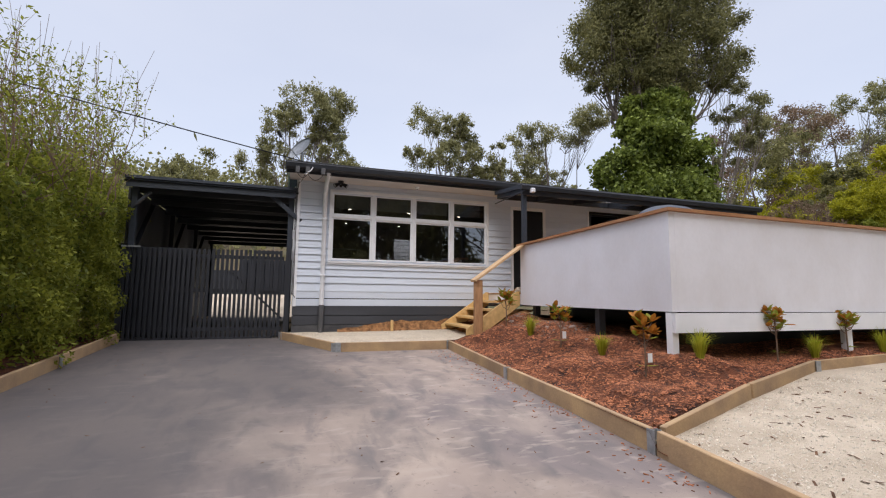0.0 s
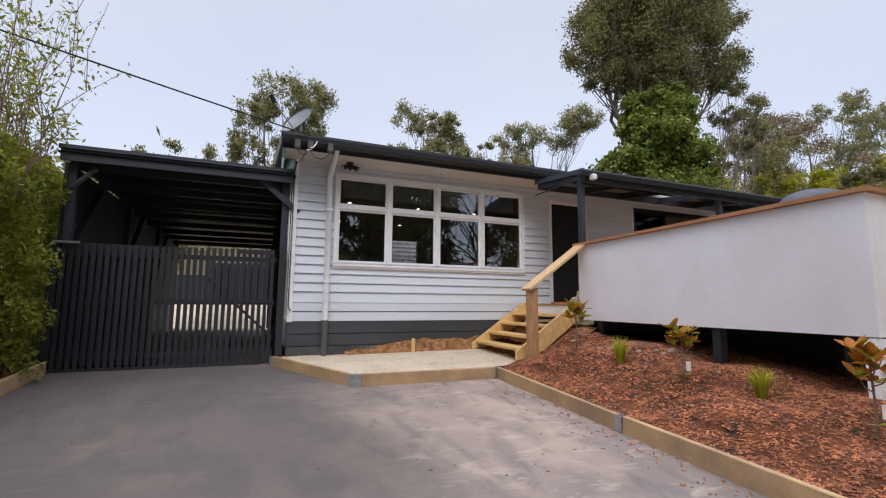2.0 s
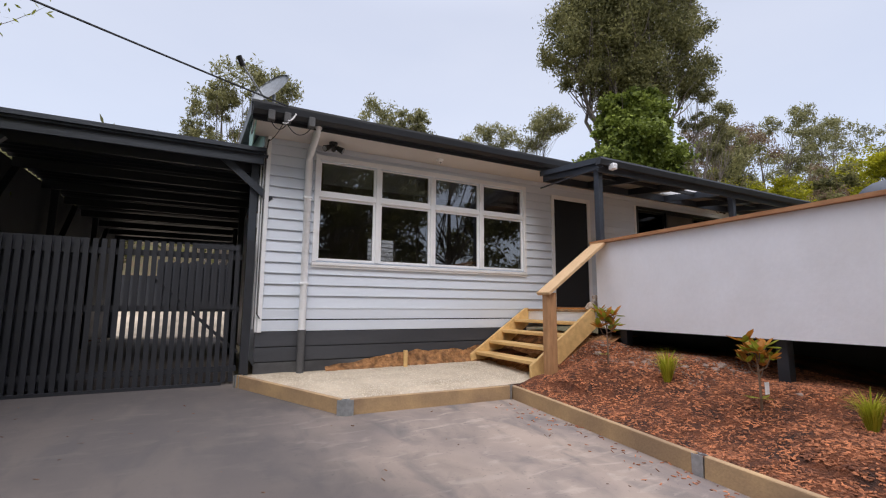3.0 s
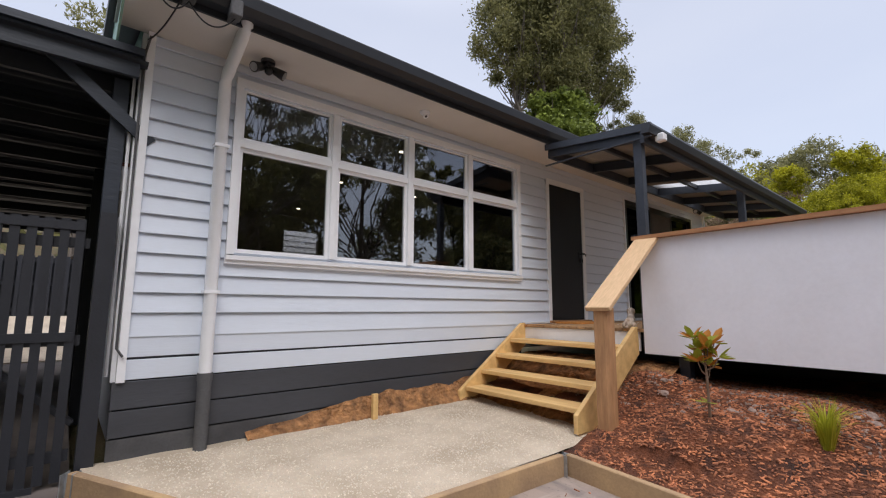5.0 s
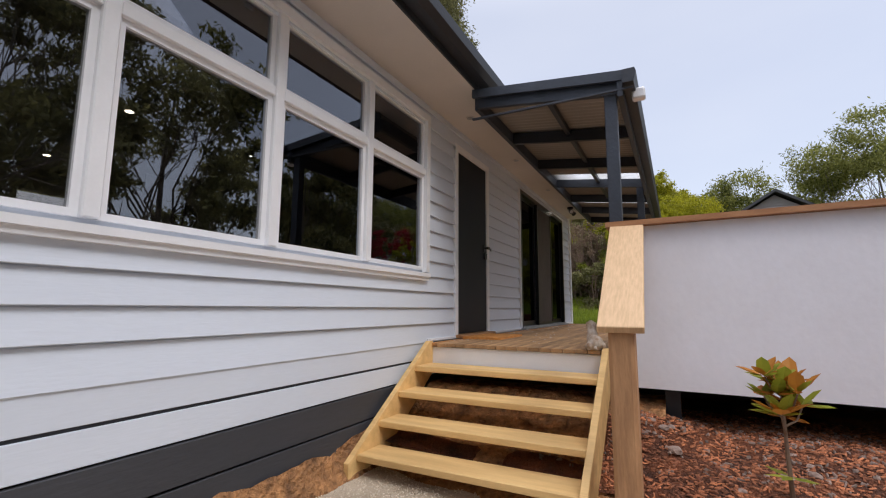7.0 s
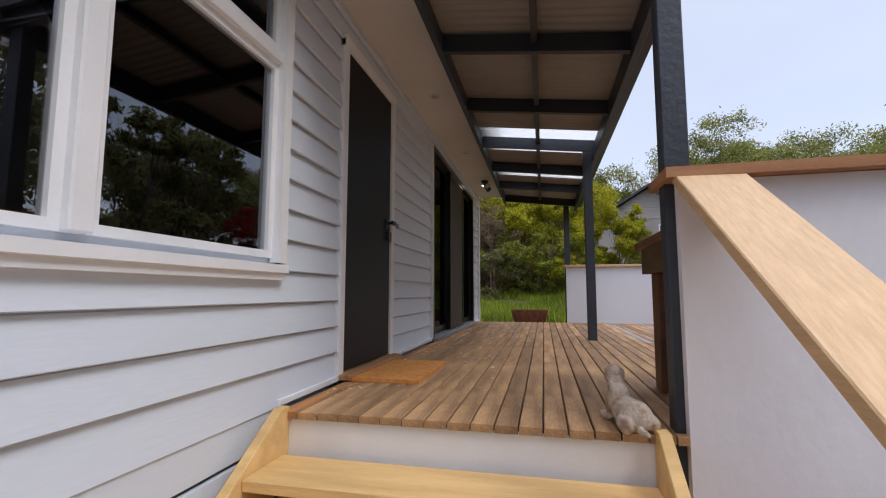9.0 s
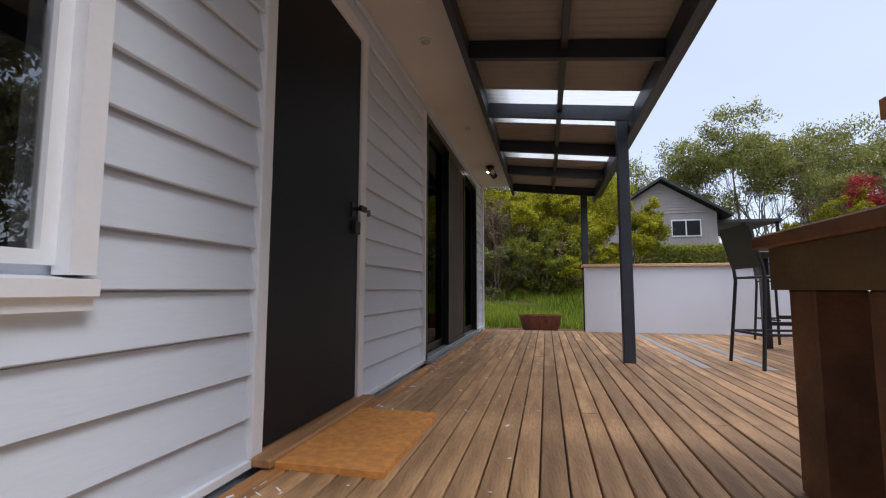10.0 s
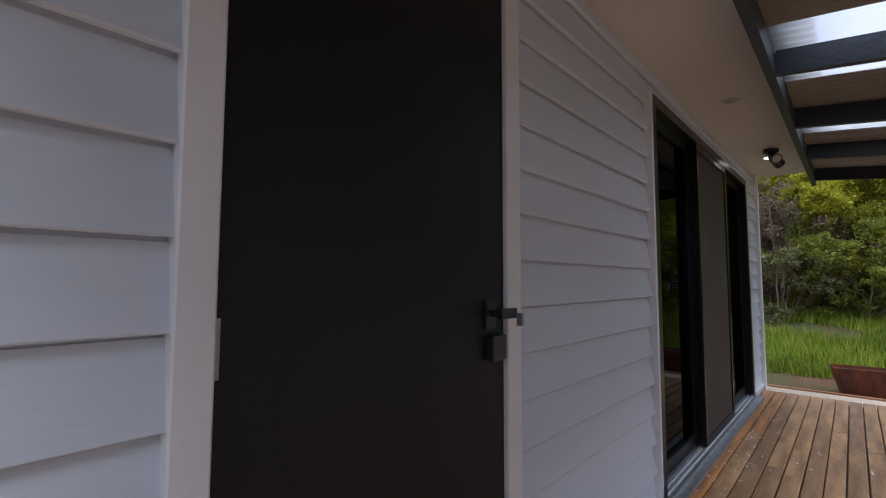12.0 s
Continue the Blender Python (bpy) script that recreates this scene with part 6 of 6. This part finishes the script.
def tuft(x, y_, h, seed, n=190):
    h *= 1.2
    rs = np.random.RandomState(seed)
    ob = base("lomandra_tuft", "bright green strappy grass tuft in the mulch", "grass plant", (x, y_, bed_z(x, y_) - 0.01), "grass tufts")
    v, f = [], []
    for i in range(n):
        a, lean = rs.uniform(0, 2 * math.pi), rs.uniform(0.1, 1.0)
        L = h * rs.uniform(0.6, 1.1)
        d, s = np.array((math.cos(a), math.sin(a), 0)), np.array((-math.sin(a), math.cos(a), 0)) * 0.0042
        b = d * rs.uniform(0, 0.035)
        m_ = b + d * lean * L * 0.25 + np.array((0, 0, L * 0.6))
        t_ = b + d * lean * L * 0.72 + np.array((0, 0, L * (1.0 - 0.35 * lean)))
        k = len(v)
        v += [b - s, b + s, m_ + s * 0.8, m_ - s * 0.8, t_ + s * 0.1, t_ - s * 0.1]
        f += [(k, k + 1, k + 2, k + 3), (k + 3, k + 2, k + 4, k + 5)]
    from_arrays("foliage", v, f, L_LOM, ob)


magnolia(3.58, 5.63, 0.60, 201, 0.5)
magnolia(3.66, 4.05, 0.56, 202, 0.55, True)
magnolia(3.75, 2.52, 0.66, 203, 0.8, True)
magnolia(6.0, 2.64, 0.66, 204, 0.6)
magnolia(7.46, 2.68, 0.55, 205, 0.5)
tuft(3.68, 4.95, 0.30, 211)
tuft(3.86, 3.40, 0.27, 212)
tuft(4.56, 2.52, 0.32, 213)
tuft(6.75, 2.66, 0.30, 214)
tuft(8.2, 2.66, 0.32, 215)

# rough grass on the east bank
def grass_blades(name, n, x0, x1, y0, y1, height, keep, h=0.16, seed=3):
    rs = np.random.RandomState(seed)
    p = rs.uniform((x0, y0), (x1, y1), (n, 2))
    v, f = [], []
    for x, y_ in p:
        if not keep(x, y_):
            continue
        z = height(x, y_)
        a, L = rs.uniform(0, 6.28), h * rs.uniform(0.5, 1.3)
        w = 0.009
        k = len(v)
        c, s = math.cos(a), math.sin(a)
        v += [(x - w * s, y_ + w * c, z), (x + w * s, y_ - w * c, z), (x + L * 0.4 * c, y_ + L * 0.4 * s, z + L)]
        f.append((k, k + 1, k + 2))
    ob = from_arrays(name, v, f, L_GRASS)
    return tagged(ob, "rough bright green grass on the bank", "grass", "", "stuff")


grass_blades("grass", 70000, 12.3, 20.5, 2.5, 12.5, east_z, lambda x, y: (x > 12.6 or y < 5.8 or y > 8.4) and noise.noise((x * 0.6, y * 0.6, 3)) > -0.5, 0.2)


# bark chips over the bed
def chips(name, n, x0, x1, y0, y1, height, keep, size, material, label, category, seed, thin=0.22, lift=0.004):
    rs = np.random.RandomState(seed)
    p = rs.uniform((x0, y0), (x1, y1), (n, 2))
    p = np.array([q for q in p if keep(*q)])
    m_ = len(p)
    c = np.array([(x, y_, height(x, y_) + lift) for x, y_ in p])
    yaw, L, W, T = rs.uniform(0, 2 * math.pi, m_), size * rs.uniform(0.5, 1.6, m_), size * rs.uniform(0.18, 0.5, m_), size * thin * rs.uniform(0.5, 1.2, m_)
    ux = np.stack([np.cos(yaw), np.sin(yaw), rs.normal(0, 0.22, m_)], 1)
    uy = np.stack([-np.sin(yaw), np.cos(yaw), rs.normal(0, 0.22, m_)], 1)
    uz = np.cross(ux, uy)
    a, b, d = ux * (L / 2)[:, None], uy * (W / 2)[:, None], uz * (T / 2)[:, None]
    v = np.stack([c - a - b * 0.6 - d, c + a * 0.9 - b - d, c + a + b * 0.7 - d, c - a * 0.8 + b - d, c - a * 0.9 - b * 0.5 + d, c + a * 0.8 - b * 0.8 + d, c + a * 0.9 + b * 0.6 + d, c - a * 0.8 + b * 0.8 + d], 1).reshape(-1, 3)
    quad = np.array([(4, 5, 6, 7), (0, 1, 5, 4), (1, 2, 6, 5), (2, 3, 7, 6), (3, 0, 4, 7)])
    f = (np.arange(m_)[:, None, None] * 8 + quad[None]).reshape(-1, 4)
    return tagged(from_arrays(name, v, f, material), label, category, "", "stuff")


in_bed = lambda x, y_: (y_ > bed_edge(x) + 0.05) and x > 2.85 + max(0, y_ - 6.4) * 4.0 and y_ < 6.95 and not (y_ > 6.42 and x < 3.62) and not (x > 5.3 and y_ > 3.6)
chips("bark_mulch", 78000, 2.72, 9.5, 1.4, 6.95, bed_z, in_bed, 0.031, MULCH, "loose red-brown bark chips covering the garden bed", "mulch", 61)
chips("bark_mulch_spill", 500, 2.3, 2.78, -1.0, 6.2, drive_z, lambda x, y_: x > 2.58 or (x * 7 + y_ * 3) % 1 > 0.7, 0.03, MULCH, "stray bark chips on the driveway edge", "mulch", 62)
chips("gravel_stones", 12000, 0.0, 4.3, 6.4, 8.1, terrace_z, lambda x, y_: y_ > 6.48 + max(0, 0.74 - x) * 1.72 and x < 3.6, 0.010, PEBBLE, "small pale crushed stones", "gravel", 63, 0.7, 0.002)
chips("gravel_stones", 20000, 2.92, 9.0, -4.0, 2.3, yard_z, lambda x, y_: y_ < bed_edge(x) - 0.06, 0.018, PEBBLE, "small pale crushed stones", "gravel", 64, 0.7, 0.003)
chips("leaf_litter", 420, 2.95, 7.5, -2.0, 2.3, yard_z, lambda x, y_: y_ < bed_edge(x) - 0.06, 0.05, DIRT, "fallen brown leaves on the gravel", "leaves", 65, 0.05, 0.006)
chips("leaf_litter", 220, -2.9, 2.6, -2.0, 8.0, drive_z, lambda x, y_: abs(x) > 1.2 or (x * 13 + y_ * 7) % 1 > 0.6, 0.03, DIRT, "fallen leaves and grit on the driveway", "leaves", 66, 0.08, 0.003)
chips("paint_flakes", 420, 4.6, 9.6, 7.2, 8.1, lambda x, y_: 2.2815, lambda x, y_: y_ > 7.93 or (x * 17 + y_ * 29) % 1 > 0.86, 0.022, TRIM, "small white paint flakes and grit on the deck boards", "debris", 68, 0.06, 0.001)
rr = random.Random(9)
for k in range(16):
    x, y_ = 4.1 + rr.uniform(-0.25, 0.3), rr.uniform(4.6, 6.35)
    if k < 5:
        x, y_ = rr.uniform(3.5, 4.2), rr.uniform(3.5, 6.2)
    bm = bmesh.new()
    bmesh.ops.create_icosphere(bm, subdivisions=2, radius=1)
    s = rr.uniform(0.02, 0.045)
    for q in bm.verts:
        q.co = q.co * (1 + 0.35 * noise.noise(q.co * 1.4 + Vector((k, 0, 0))))
        q.co = Vector((q.co.x * s * 1.3, q.co.y * s, q.co.z * s * 0.6))
    st = part("rock", bm, ROCK, smooth=False)
    st.matrix_world = pose(x, y_, bed_z(x, y_) + s * 0.2, 0, 0, rr.uniform(0, 360))
    tagged(st, "small grey-pink rock lying on the soil by the deck", "rock", "rocks")
chips("grit", 900, 3.0, 4.9, 4.6, 7.0, bed_z, lambda x, y_: x > 3.75 and y_ > 4.6, 0.028, ROCK, "loose rubble and soil grit by the deck", "gravel", 67, 0.6, 0.004)

# ---- pieces: weatherboards and deck boards ----
BOTTOMS = [1.972, 2.131, 2.287] + [2.462 + 0.1493 * i for i in range(15)]
for k, z in enumerate(BOTTOMS):
    if z > SOF - 0.03:
        break
    top = (2.113, 2.281, 2.462)[k] if k < 3 else min(z + 0.149, SOF)
    for a, b in board_spans(z, top):
        if k < 2:
            if a > 4.0:
                continue
            b = min(b, 4.42)
        weatherboard(a, b, z, top, flat=(k < 2))
for y0, y1, r in BOARDS_LATER:
    m_ = DECK
    cuts = [DK0 - 0.02 if y0 > 6.44 else 4.505]
    x = DK0 + rng.uniform(1.4, 5.4)
    x = 7.6 if r in (23, 28) else x
    cuts += [x, DK1 + 0.03] if x < DK1 - 0.8 else [DK1 + 0.03]
    x_last = None
    for a, b in zip(cuts, cuts[1:]):
        mm = m_
        if r < 3:
            mm = DECKO if rng.random() < 0.75 else DECK
        elif r in (23, 28):
            mm = DECKG if a > DK0 + 1 else DECK
        deck_board(a + 0.001, b - 0.001, y0, y1, mm)
